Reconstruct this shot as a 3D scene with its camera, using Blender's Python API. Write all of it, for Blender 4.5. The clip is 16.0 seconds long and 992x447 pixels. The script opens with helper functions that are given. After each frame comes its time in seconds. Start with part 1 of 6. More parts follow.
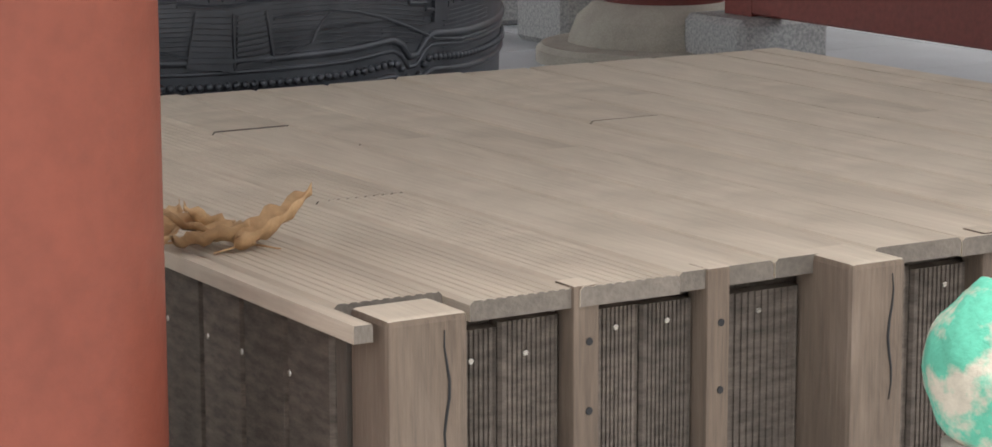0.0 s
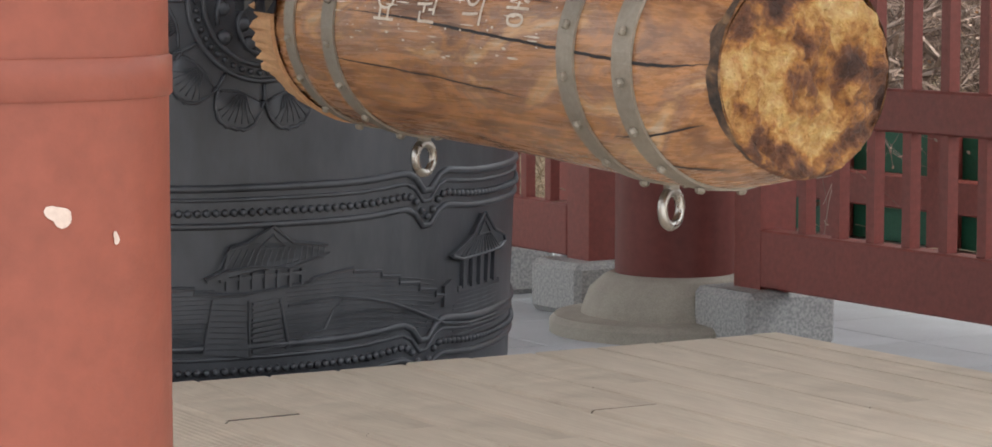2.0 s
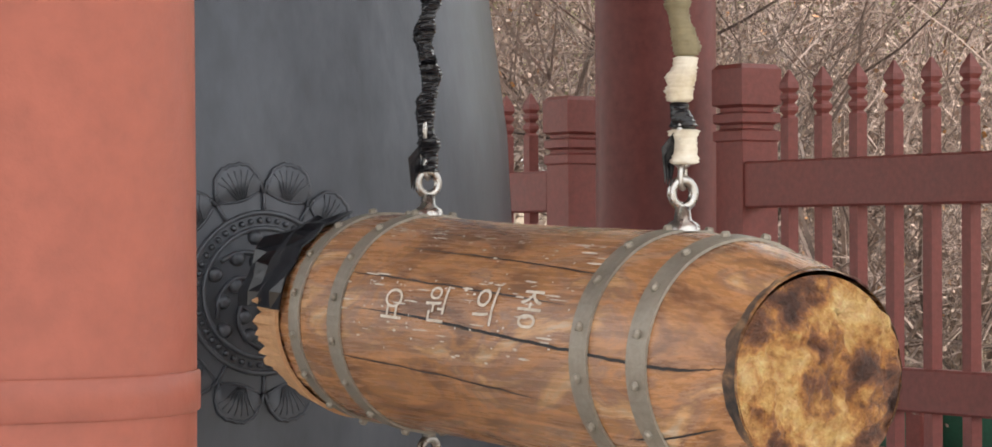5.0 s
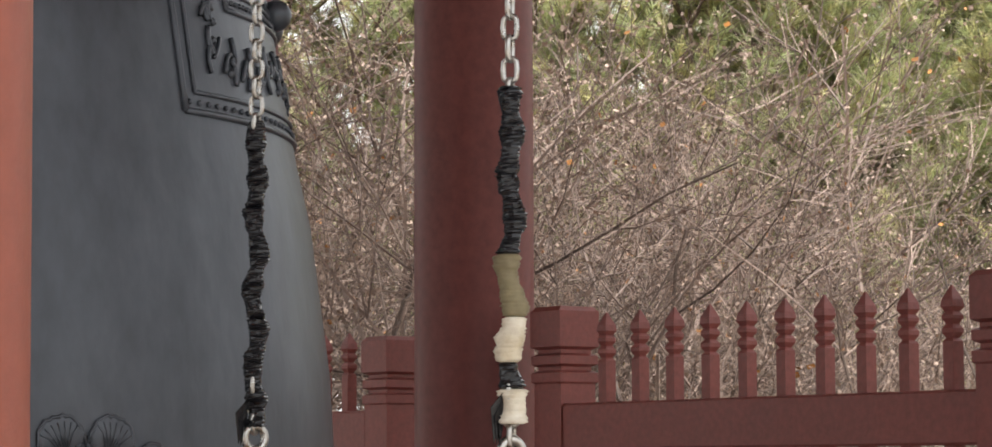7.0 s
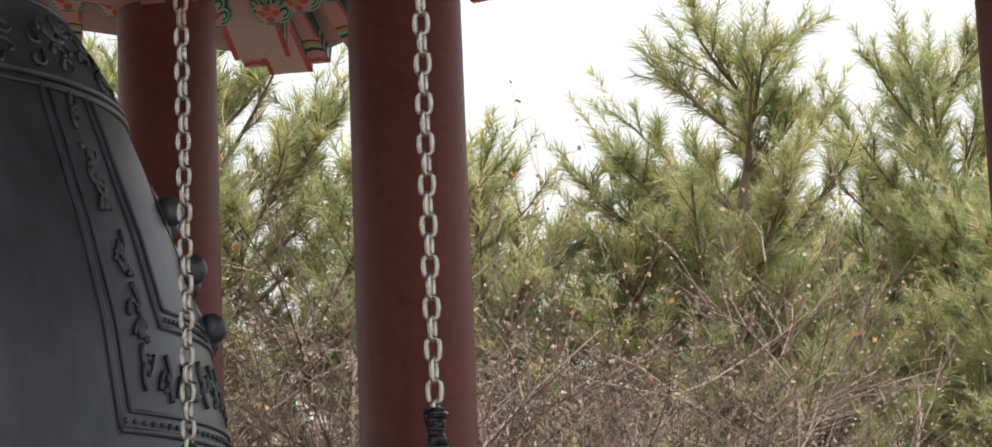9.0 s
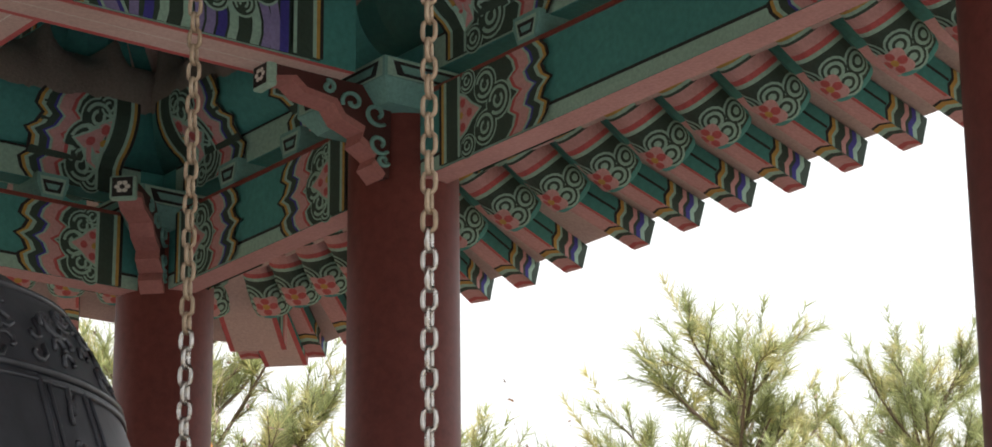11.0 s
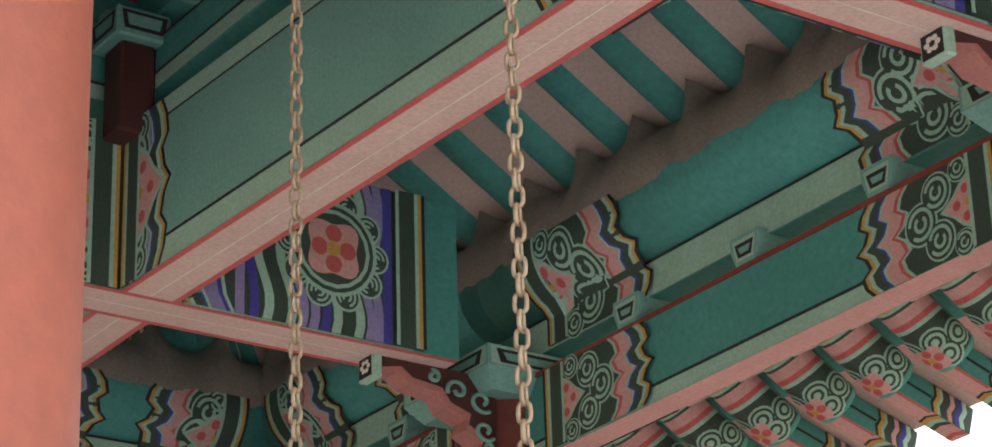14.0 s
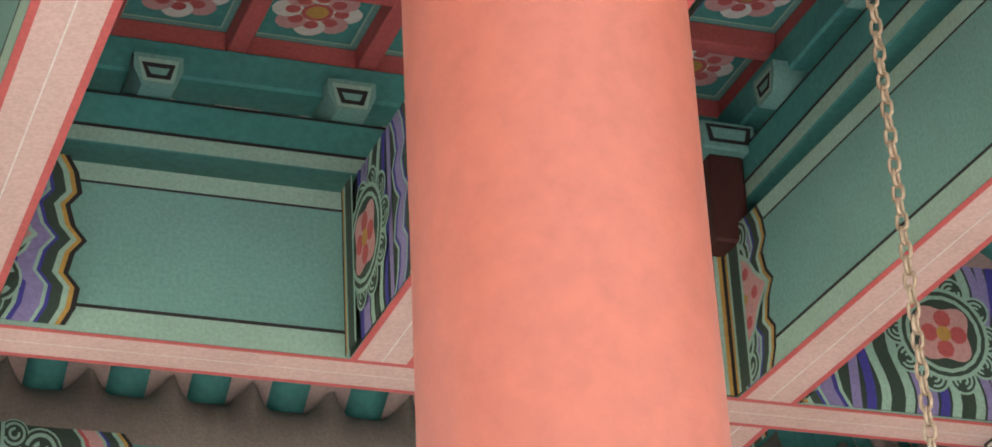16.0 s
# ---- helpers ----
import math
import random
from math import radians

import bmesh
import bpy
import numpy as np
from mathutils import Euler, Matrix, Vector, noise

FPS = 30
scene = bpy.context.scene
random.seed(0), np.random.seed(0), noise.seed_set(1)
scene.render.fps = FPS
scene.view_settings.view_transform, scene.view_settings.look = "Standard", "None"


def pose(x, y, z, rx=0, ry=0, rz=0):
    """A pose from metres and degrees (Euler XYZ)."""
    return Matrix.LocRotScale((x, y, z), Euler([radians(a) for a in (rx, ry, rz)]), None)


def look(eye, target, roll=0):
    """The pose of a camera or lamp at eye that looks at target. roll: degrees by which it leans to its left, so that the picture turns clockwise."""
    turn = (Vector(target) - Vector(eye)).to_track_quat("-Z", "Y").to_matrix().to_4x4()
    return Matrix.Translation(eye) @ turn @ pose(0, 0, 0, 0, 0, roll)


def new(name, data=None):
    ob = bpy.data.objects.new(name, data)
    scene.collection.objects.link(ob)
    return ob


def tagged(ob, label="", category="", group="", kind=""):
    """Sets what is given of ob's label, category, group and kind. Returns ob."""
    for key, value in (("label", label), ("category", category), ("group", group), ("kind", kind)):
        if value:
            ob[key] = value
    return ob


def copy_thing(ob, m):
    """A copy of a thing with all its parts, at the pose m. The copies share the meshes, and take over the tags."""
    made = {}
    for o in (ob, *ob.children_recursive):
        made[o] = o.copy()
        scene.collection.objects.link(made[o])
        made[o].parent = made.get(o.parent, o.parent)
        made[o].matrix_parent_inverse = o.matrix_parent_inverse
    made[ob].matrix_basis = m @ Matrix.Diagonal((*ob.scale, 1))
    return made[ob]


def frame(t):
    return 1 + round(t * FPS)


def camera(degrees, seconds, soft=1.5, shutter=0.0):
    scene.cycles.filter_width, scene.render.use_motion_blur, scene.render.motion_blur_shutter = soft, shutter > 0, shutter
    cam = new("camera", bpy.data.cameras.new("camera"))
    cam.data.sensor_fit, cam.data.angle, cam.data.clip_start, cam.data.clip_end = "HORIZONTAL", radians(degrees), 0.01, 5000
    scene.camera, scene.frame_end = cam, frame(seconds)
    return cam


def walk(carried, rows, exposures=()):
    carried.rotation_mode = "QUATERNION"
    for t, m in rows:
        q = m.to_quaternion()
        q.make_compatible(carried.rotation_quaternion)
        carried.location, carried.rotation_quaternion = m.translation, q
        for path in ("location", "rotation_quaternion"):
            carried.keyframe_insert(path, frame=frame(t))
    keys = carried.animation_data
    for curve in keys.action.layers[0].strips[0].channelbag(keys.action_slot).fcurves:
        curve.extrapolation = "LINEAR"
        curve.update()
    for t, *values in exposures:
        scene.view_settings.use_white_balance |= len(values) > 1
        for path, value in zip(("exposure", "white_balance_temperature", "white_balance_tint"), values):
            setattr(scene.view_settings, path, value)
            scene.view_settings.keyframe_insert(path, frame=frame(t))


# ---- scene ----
cam = camera(21.4, 16.0, soft=1.6)
PATH = [
    (0, (0.1467, 0.4330, 0.9190), (1.1692, 2.1113, 0.5480), -0.1),
    (0.5, (0.1034, 0.3425, 0.9490), (1.0701, 2.0622, 0.6160), -0.4),
    (1, (0.0938, 0.3066, 0.9730), (1.0656, 2.0338, 0.7090), -0.1),
    (1.5, (0.1028, 0.3015, 0.9830), (1.1016, 2.0168, 0.7430), -0.1),
    (2, (0.1067, 0.3134, 0.9940), (1.1275, 2.0237, 0.8110), -0.0),
    (2.5, (0.1107, 0.3373, 1.0040), (1.1515, 2.0396, 0.8720), -0.1),
    (3, (0.1136, 0.3482, 1.0120), (1.1724, 2.0426, 0.9240), -0.4),
    (3.2, (0.1146, 0.3562, 1.0130), (1.1774, 2.0476, 0.9280), -0.6),
    (5.3, (0.0343, 0.3401, 1.0530), (1.0868, 2.0408, 1.0870), -0.3),
    (5.5, (0.0283, 0.3421, 1.0560), (1.0858, 2.0388, 1.1010), -0.7),
    (6, (0.0149, 0.3297, 1.0630), (1.1042, 2.0045, 1.1540), -0.9),
    (6.5, (0.0115, 0.3284, 1.0760), (1.1696, 1.9523, 1.2180), -0.7),
    (7, (0.0110, 0.3310, 1.0870), (1.1790, 1.9440, 1.2720), -0.2),
    (7.5, (0.0090, 0.3080, 1.0980), (1.1790, 1.9130, 1.3290), -0.3),
    (8, (-0.0060, 0.2800, 1.1090), (1.1700, 1.8720, 1.3970), 0.1),
    (8.5, (0.0050, 0.2700, 1.1240), (1.1830, 1.8520, 1.4590), -0.9),
    (9, (0.0150, 0.2640, 1.1440), (1.1960, 1.8320, 1.5310), -2.4),
    (9.5, (0.0170, 0.2610, 1.1620), (1.1970, 1.8190, 1.5870), -2.4),
    (10, (0.0110, 0.2690, 1.1730), (1.1910, 1.8100, 1.6560), -2.0),
    (10.2, (0.0110, 0.2860, 1.1820), (1.1890, 1.8190, 1.6970), -0.9),
    (12.3, (-0.0144, 0.2358, 1.1820), (1.1223, 1.7233, 1.8860), -1.1),
    (12.5, (-0.0068, 0.2206, 1.1930), (1.1224, 1.7094, 1.9040), -1.2),
    (13, (0.0203, 0.2130, 1.1904), (1.1370, 1.7067, 1.9127), -1.60),
    (13.5, (-0.0031, 0.2003, 1.1965), (1.1012, 1.6916, 1.9425), -1.74),
    (14, (-0.0309, 0.1961, 1.2047), (1.0202, 1.7010, 1.9987), -1.79),
    (14.5, (-0.0446, 0.2088, 1.1948), (0.8829, 1.7714, 2.0304), -1.24),
    (15, (-0.0409, 0.2298, 1.1373), (0.7823, 1.8346, 2.0017), -2.07),
    (15.5, (-0.0582, 0.2182, 1.0891), (0.6670, 1.8571, 1.9768), -2.12),
    (16, (-0.0774, 0.2004, 1.0570), (0.5602, 1.8621, 1.9693), -3.11),
]
EXPO = [(0, 0.7), (0.5, 0.98), (1, 1.1), (1.7, 1.05), (2.5, 1.0), (3, 1.3), (5.5, 1.15), (7, 0.75), (8, 0.4), (9, 0.2), (10, 0.12), (11.2, 0.65), (12.5, 1.27), (13.4, 1.22), (14, 1.45), (14.4, 1.8), (15, 2.1), (16, 2.08)]
walk(cam, [(t, look(eye, target, roll)) for t, eye, target, roll in PATH], EXPO)

# ---- light ----
world = bpy.data.worlds.new("sky_world")
scene.world = world
world.use_nodes = True
wn = world.node_tree.nodes
sky = wn.new("ShaderNodeTexSky")
sky.sky_type = "NISHITA"
sky.sun_disc = False
sky.sun_elevation = radians(75)
sky.sun_rotation = radians(160)
sky.air_density, sky.dust_density, sky.ozone_density = 1.0, 7.0, 0.6
wn["Background"].inputs["Strength"].default_value = 0.15
haze = wn.new("ShaderNodeMix")
haze.data_type = "RGBA"
haze.inputs["Factor"].default_value = 0.8
haze.inputs["B"].default_value = (7.4, 7.4, 7.3, 1)
world.node_tree.links.new(sky.outputs["Color"], haze.inputs["A"])
world.node_tree.links.new(haze.outputs["Result"], wn["Background"].inputs["Color"])
sun = new("sun", bpy.data.lights.new("sun", "SUN"))
sun.data.energy, sun.data.angle, sun.data.color = 3.4, radians(20), (1.0, 0.97, 0.94)
sun.matrix_world = look((0.9, -2.5, 10), (0, 0, 0))


# ---- materials ----
def mat(name, base, dark=None, rough=0.7, metal=0.0, scale=6.0, fine=90.0, bump=0.15, spread=0.5, stretch=(1, 1, 1),
        island=0.0, per_object=0.0, relief=0.004, grain=0.35, spec=0.5, thin=0.0):
    """A surface that wanders between two colours in large stains, with fine grain over it."""
    m = bpy.data.materials.new(name)
    m.use_nodes = True
    n, l = m.node_tree.nodes, m.node_tree.links
    b = n["Principled BSDF"]
    b.inputs["Roughness"].default_value, b.inputs["Metallic"].default_value = rough, metal
    dark = dark or tuple(c * 0.72 for c in base)
    tc, mp = n.new("ShaderNodeTexCoord"), n.new("ShaderNodeMapping")
    mp.inputs["Scale"].default_value = stretch
    l.new(tc.outputs["Object"], mp.inputs["Vector"])
    big, small = n.new("ShaderNodeTexNoise"), n.new("ShaderNodeTexNoise")
    for tex, s, d in ((big, scale, 5.0), (small, fine, 4.0)):
        tex.inputs["Scale"].default_value, tex.inputs["Detail"].default_value = s, d
        tex.inputs["Roughness"].default_value = 0.62
        l.new(mp.outputs["Vector"], tex.inputs["Vector"])
    ramp = n.new("ShaderNodeValToRGB")
    ramp.color_ramp.elements[0].position, ramp.color_ramp.elements[1].position = 0.5 - spread / 2, 0.5 + spread / 2
    ramp.color_ramp.elements[0].color, ramp.color_ramp.elements[1].color = (*dark, 1), (*base, 1)
    l.new(big.outputs["Fac"], ramp.inputs["Fac"])
    mix = n.new("ShaderNodeMix")
    mix.data_type, mix.blend_type = "RGBA", "OVERLAY"
    mix.inputs["Factor"].default_value = grain
    b.inputs["Specular IOR Level"].default_value = spec
    l.new(ramp.outputs["Color"], mix.inputs["A"])
    l.new(small.outputs["Fac"], mix.inputs["B"])
    out = mix.outputs["Result"]
    if island or per_object:
        src = n.new("ShaderNodeNewGeometry").outputs["Random Per Island"] if island else n.new("ShaderNodeObjectInfo").outputs["Random"]
        hsv, rng = n.new("ShaderNodeHueSaturation"), n.new("ShaderNodeMapRange")
        a = island or per_object
        rng.inputs["To Min"].default_value, rng.inputs["To Max"].default_value = 1 - a, 1 + a
        l.new(src, rng.inputs["Value"])
        l.new(rng.outputs["Result"], hsv.inputs["Value"])
        l.new(out, hsv.inputs["Color"])
        out = hsv.outputs["Color"]
    l.new(out, b.inputs["Base Color"])
    rr = n.new("ShaderNodeMapRange")
    rr.inputs["To Min"].default_value, rr.inputs["To Max"].default_value = max(rough - 0.12, 0.05), min(rough + 0.12, 1)
    l.new(big.outputs["Fac"], rr.inputs["Value"])
    l.new(rr.outputs["Result"], b.inputs["Roughness"])
    bp = n.new("ShaderNodeBump")
    bp.inputs["Strength"].default_value, bp.inputs["Distance"].default_value = bump, relief
    l.new(small.outputs["Fac"], bp.inputs["Height"])
    l.new(bp.outputs["Normal"], b.inputs["Normal"])
    if thin:
        tr, mx = n.new("ShaderNodeBsdfTranslucent"), n.new("ShaderNodeMixShader")
        l.new(out, tr.inputs["Color"])
        mx.inputs["Fac"].default_value = thin
        l.new(b.outputs["BSDF"], mx.inputs[1])
        l.new(tr.outputs["BSDF"], mx.inputs[2])
        l.new(mx.outputs["Shader"], n["Material Output"].inputs["Surface"])
    return m


def blotched(name, stops, scale, stretch, rough, warp=0.6, streak=None, bump=0.4, relief=0.006, fine=60.0, grain=0.4):
    """A surface whose colour runs through several stops in warped blotches, with a finer grain and optional long streaks."""
    m = bpy.data.materials.new(name)
    m.use_nodes = True
    n, l = m.node_tree.nodes, m.node_tree.links
    b = n["Principled BSDF"]
    tc, mp = n.new("ShaderNodeTexCoord"), n.new("ShaderNodeMapping")
    mp.inputs["Scale"].default_value = stretch
    l.new(tc.outputs["Object"], mp.inputs["Vector"])
    big = n.new("ShaderNodeTexNoise")
    big.inputs["Scale"].default_value, big.inputs["Detail"].default_value = scale, 7.0
    big.inputs["Roughness"].default_value, big.inputs["Distortion"].default_value = 0.62, warp
    l.new(mp.outputs["Vector"], big.inputs["Vector"])
    ramp = n.new("ShaderNodeValToRGB")
    els = ramp.color_ramp.elements
    while len(els) < len(stops):
        els.new(0.5)
    for e, (pos, col) in zip(els, stops):
        e.position, e.color = pos, (*col, 1)
    l.new(big.outputs["Fac"], ramp.inputs["Fac"])
    small, mp2 = n.new("ShaderNodeTexNoise"), n.new("ShaderNodeMapping")
    mp2.inputs["Scale"].default_value = streak or stretch
    l.new(tc.outputs["Object"], mp2.inputs["Vector"])
    small.inputs["Scale"].default_value, small.inputs["Detail"].default_value = fine, 5.0
    small.inputs["Roughness"].default_value = 0.7
    l.new(mp2.outputs["Vector"], small.inputs["Vector"])
    mix = n.new("ShaderNodeMix")
    mix.data_type, mix.blend_type = "RGBA", "OVERLAY"
    mix.inputs["Factor"].default_value = grain
    l.new(ramp.outputs["Color"], mix.inputs["A"])
    l.new(small.outputs["Fac"], mix.inputs["B"])
    l.new(mix.outputs["Result"], b.inputs["Base Color"])
    rr = n.new("ShaderNodeMapRange")
    rr.inputs["To Min"].default_value, rr.inputs["To Max"].default_value = max(rough - 0.15, 0.1), min(rough + 0.15, 1)
    l.new(small.outputs["Fac"], rr.inputs["Value"])
    l.new(rr.outputs["Result"], b.inputs["Roughness"])
    bp = n.new("ShaderNodeBump")
    bp.inputs["Strength"].default_value, bp.inputs["Distance"].default_value = bump, relief
    l.new(small.outputs["Fac"], bp.inputs["Height"])
    l.new(bp.outputs["Normal"], b.inputs["Normal"])
    return m


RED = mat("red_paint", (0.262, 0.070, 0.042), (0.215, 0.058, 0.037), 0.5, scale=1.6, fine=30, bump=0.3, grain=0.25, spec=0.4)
MAROON = mat("maroon_paint", (0.235, 0.057, 0.045), (0.18, 0.043, 0.036), 0.5, scale=3, fine=60, bump=0.2, spec=0.4)
TEAL = mat("teal_paint", (0.075, 0.30, 0.28), (0.05, 0.225, 0.215), 0.75, scale=2.0, fine=50)
SAGE = mat("sage_green_paint", (0.185, 0.385, 0.35), (0.145, 0.315, 0.29), 0.75, scale=3)
MINT = mat("pale_green_paint", (0.34, 0.53, 0.45), (0.275, 0.445, 0.37), 0.75, scale=5)
PINK = mat("pink_paint", (0.60, 0.335, 0.33), (0.50, 0.27, 0.265), 0.75, scale=4)
PALE = mat("pale_pink_paint", (0.62, 0.46, 0.43), (0.5, 0.37, 0.34), 0.8, scale=3)
ROSE = mat("rose_red_paint", (0.52, 0.11, 0.11), (0.42, 0.08, 0.085), 0.7, scale=6)
BLACK = mat("black_line_paint", (0.018, 0.018, 0.02), None, 0.7)
DARKG = mat("dark_green_paint", (0.04, 0.072, 0.056), None, 0.75, scale=8)
BLUE = mat("blue_paint", (0.06, 0.055, 0.34), None, 0.75, scale=8)
LILAC = mat("lilac_paint", (0.28, 0.25, 0.50), None, 0.75, scale=8)
OCHRE = mat("ochre_paint", (0.55, 0.33, 0.08), None, 0.75, scale=8)
WHITE = mat("white_paint", (0.75, 0.74, 0.70), None, 0.75, scale=8)
PLASTER = mat("grey_brown_plaster", (0.30, 0.25, 0.22), (0.20, 0.165, 0.15), 0.9, scale=3, bump=0.4, relief=0.01)
BRONZE = mat("dark_bell_bronze", (0.082, 0.090, 0.106), (0.040, 0.045, 0.055), 0.40, 0.35, scale=3.2, fine=22, bump=0.2, stretch=(1, 1, 0.4), spread=0.4, grain=0.45)
STEEL = mat("galvanised_steel", (0.50, 0.485, 0.46), (0.36, 0.345, 0.32), 0.28, 1.0, scale=20, fine=120, bump=0.1)
STRAP = mat("weathered_steel_strap", (0.34, 0.305, 0.25), (0.21, 0.185, 0.15), 0.5, 0.45, scale=9, fine=140)
RUST = mat("rusty_chain_steel", (0.36, 0.295, 0.215), (0.25, 0.18, 0.12), 0.5, 0.6, scale=14, fine=120)
TAPE = mat("black_plastic_tape", (0.006, 0.006, 0.008), (0.010, 0.010, 0.012), 0.2, scale=25, fine=140, bump=0.1, spec=0.4)
FOAM = mat("yellowed_foam_tape", (0.74, 0.70, 0.62), (0.45, 0.36, 0.22), 0.7, scale=14, fine=60, bump=0.4)
OLIVE = mat("olive_cloth_tape", (0.20, 0.165, 0.09), (0.14, 0.11, 0.06), 0.7, scale=14)
GRANITE = mat("grey_granite", (0.42, 0.42, 0.41), (0.24, 0.245, 0.25), 0.75, scale=120, fine=320, bump=0.1, spread=0.25)
OLDSTONE = mat("weathered_granite", (0.40, 0.37, 0.32), (0.27, 0.25, 0.215), 0.85, scale=9, fine=240, bump=0.2)
TILE = mat("pale_grey_floor_tile", (0.50, 0.53, 0.56), (0.40, 0.42, 0.45), 0.7, scale=4, fine=200, per_object=0.08)
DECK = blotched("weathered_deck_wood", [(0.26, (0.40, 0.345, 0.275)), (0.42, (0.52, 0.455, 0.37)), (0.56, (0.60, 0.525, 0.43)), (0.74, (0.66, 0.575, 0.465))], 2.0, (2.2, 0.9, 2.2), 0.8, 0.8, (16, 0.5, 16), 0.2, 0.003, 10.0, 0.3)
# Cladding, posts and board ends have darker tones than the deck tops.
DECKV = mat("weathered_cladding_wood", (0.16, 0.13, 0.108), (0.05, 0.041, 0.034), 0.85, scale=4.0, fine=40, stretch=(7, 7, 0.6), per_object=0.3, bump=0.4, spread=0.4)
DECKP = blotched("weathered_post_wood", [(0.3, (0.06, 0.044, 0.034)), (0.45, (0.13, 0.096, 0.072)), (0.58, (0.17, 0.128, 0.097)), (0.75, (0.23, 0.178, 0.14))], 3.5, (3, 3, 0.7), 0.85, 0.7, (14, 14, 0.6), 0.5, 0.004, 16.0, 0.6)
DECKEND = mat("grey_end_grain", (0.20, 0.172, 0.145), (0.10, 0.086, 0.073), 0.9, scale=14, fine=120, bump=0.5, per_object=0.25)
LOGW = blotched("varnished_log_wood", [(0.30, (0.11, 0.052, 0.03)), (0.42, (0.25, 0.125, 0.066)), (0.50, (0.42, 0.205, 0.088)), (0.57, (0.27, 0.15, 0.095)), (0.64, (0.50, 0.29, 0.14)), (0.74, (0.46, 0.38, 0.29))], 4.8, (2.4, 0.8, 2.4), 0.27, 1.1, (9, 0.5, 9), 0.22, 0.004, 14.0, 0.75)
LOGEND = blotched("rough_torn_end_grain", [(0.35, (0.07, 0.03, 0.02)), (0.44, (0.22, 0.09, 0.045)), (0.50, (0.48, 0.21, 0.06)), (0.56, (0.66, 0.38, 0.13)), (0.68, (0.78, 0.56, 0.27))], 15.0, (1, 1, 1), 0.6, 0.25, None, 1.0, 0.03, 75.0, 0.85)
BARK = blotched("charred_bark_rim", [(0.35, (0.03, 0.025, 0.022)), (0.5, (0.12, 0.075, 0.05)), (0.65, (0.34, 0.2, 0.1))], 26.0, (1, 1, 1), 0.85, 0.5, None, 0.9, 0.012, 120.0, 0.6)
BLOND = mat("splintered_pale_wood", (0.55, 0.33, 0.17), (0.40, 0.21, 0.10), 0.75, scale=9, fine=60, stretch=(3, 0.5, 3))
CHALK = mat("faded_white_lettering", (0.80, 0.75, 0.66), (0.55, 0.46, 0.36), 0.85, scale=40)
LEAF = mat("dry_brown_leaf", (0.56, 0.38, 0.21), (0.36, 0.21, 0.10), 0.75, scale=20, fine=90, bump=0.4)
SOIL = mat("dry_grass_and_soil", (0.25, 0.195, 0.13), (0.14, 0.105, 0.07), 0.95, scale=1.3, fine=30, bump=0.7, relief=0.03)
TWIG = mat("grey_brown_twigs", (0.40, 0.305, 0.255), (0.13, 0.095, 0.08), 0.9, scale=3, island=0.55, spread=0.35)
DRYST = mat("straw_stems", (0.50, 0.415, 0.31), (0.34, 0.27, 0.19), 0.9, scale=3, island=0.3)
BUD = mat("pale_seed_husks", (0.47, 0.36, 0.29), (0.36, 0.26, 0.2), 0.9, island=0.3)
ORLEAF = mat("orange_dead_leaves", (0.55, 0.24, 0.06), None, 0.8, island=0.3)
PINEB = mat("pine_bark", (0.22, 0.155, 0.115), None, 0.95, scale=8)
NEEDLE = mat("pine_needles", (0.46, 0.49, 0.24), (0.31, 0.345, 0.16), 0.55, scale=0.9, island=0.35, thin=0.5)
NEEDLEY = mat("yellowed_pine_needles", (0.68, 0.63, 0.32), (0.50, 0.48, 0.24), 0.55, scale=0.9, island=0.35, thin=0.5)
GREENF = mat("green_painted_board", (0.02, 0.16, 0.09), (0.014, 0.11, 0.065), 0.6, scale=3)
CHIP = mat("bare_patch_of_chipped_paint", (0.62, 0.52, 0.46), (0.45, 0.33, 0.28), 0.9, scale=30)
PATINA = mat("flaking_turquoise_paint", (0.10, 0.42, 0.30), (0.50, 0.46, 0.38), 0.8, scale=16, spread=0.08, bump=0.5)
BRBODY = mat("dark_maroon_carving", (0.075, 0.02, 0.018), (0.05, 0.014, 0.013), 0.6, scale=6)
BRPINK = mat("faded_bracket_pink", (0.43, 0.19, 0.175), (0.33, 0.135, 0.125), 0.75, scale=8)
OLDPINK = mat("faded_rose_paint", (0.42, 0.13, 0.12), None, 0.6, scale=9)
ROOFT = mat("dark_roof_tile", (0.07, 0.072, 0.075), None, 0.8, scale=5)


# ---- builders ----
def finish(name, bm, materials, parent=None, label="", smooth=False):
    me = bpy.data.meshes.new(name)
    bm.normal_update()
    bm.to_mesh(me)
    bm.free()
    for m in materials if isinstance(materials, (list, tuple)) else [materials]:
        me.materials.append(m)
    if smooth:
        me.shade_smooth()
    ob = new(name, me)
    if parent is not None:
        ob.parent = parent
    if label:
        ob["label"] = label
    return ob


def part(name, bm, material, parent, label="", smooth=False):
    return finish(name, bm, material, parent, label, smooth)


def pydata(name, verts, faces, materials, parent=None, label="", smooth=False, index=None):
    me = bpy.data.meshes.new(name)
    me.from_pydata([tuple(v) for v in verts], [], faces)
    for m in materials if isinstance(materials, (list, tuple)) else [materials]:
        me.materials.append(m)
    if index is not None:
        me.polygons.foreach_set("material_index", index)
    if smooth:
        me.shade_smooth()
    me.update()
    ob = new(name, me)
    if parent is not None:
        ob.parent = parent
    if label:
        ob["label"] = label
    return ob


def thing(name, label, category, group="", at=(0, 0, 0), kind=""):
    ob = new(name)
    ob.location = at
    ob.empty_display_size = 0.05
    return tagged(ob, label, category, group, kind)


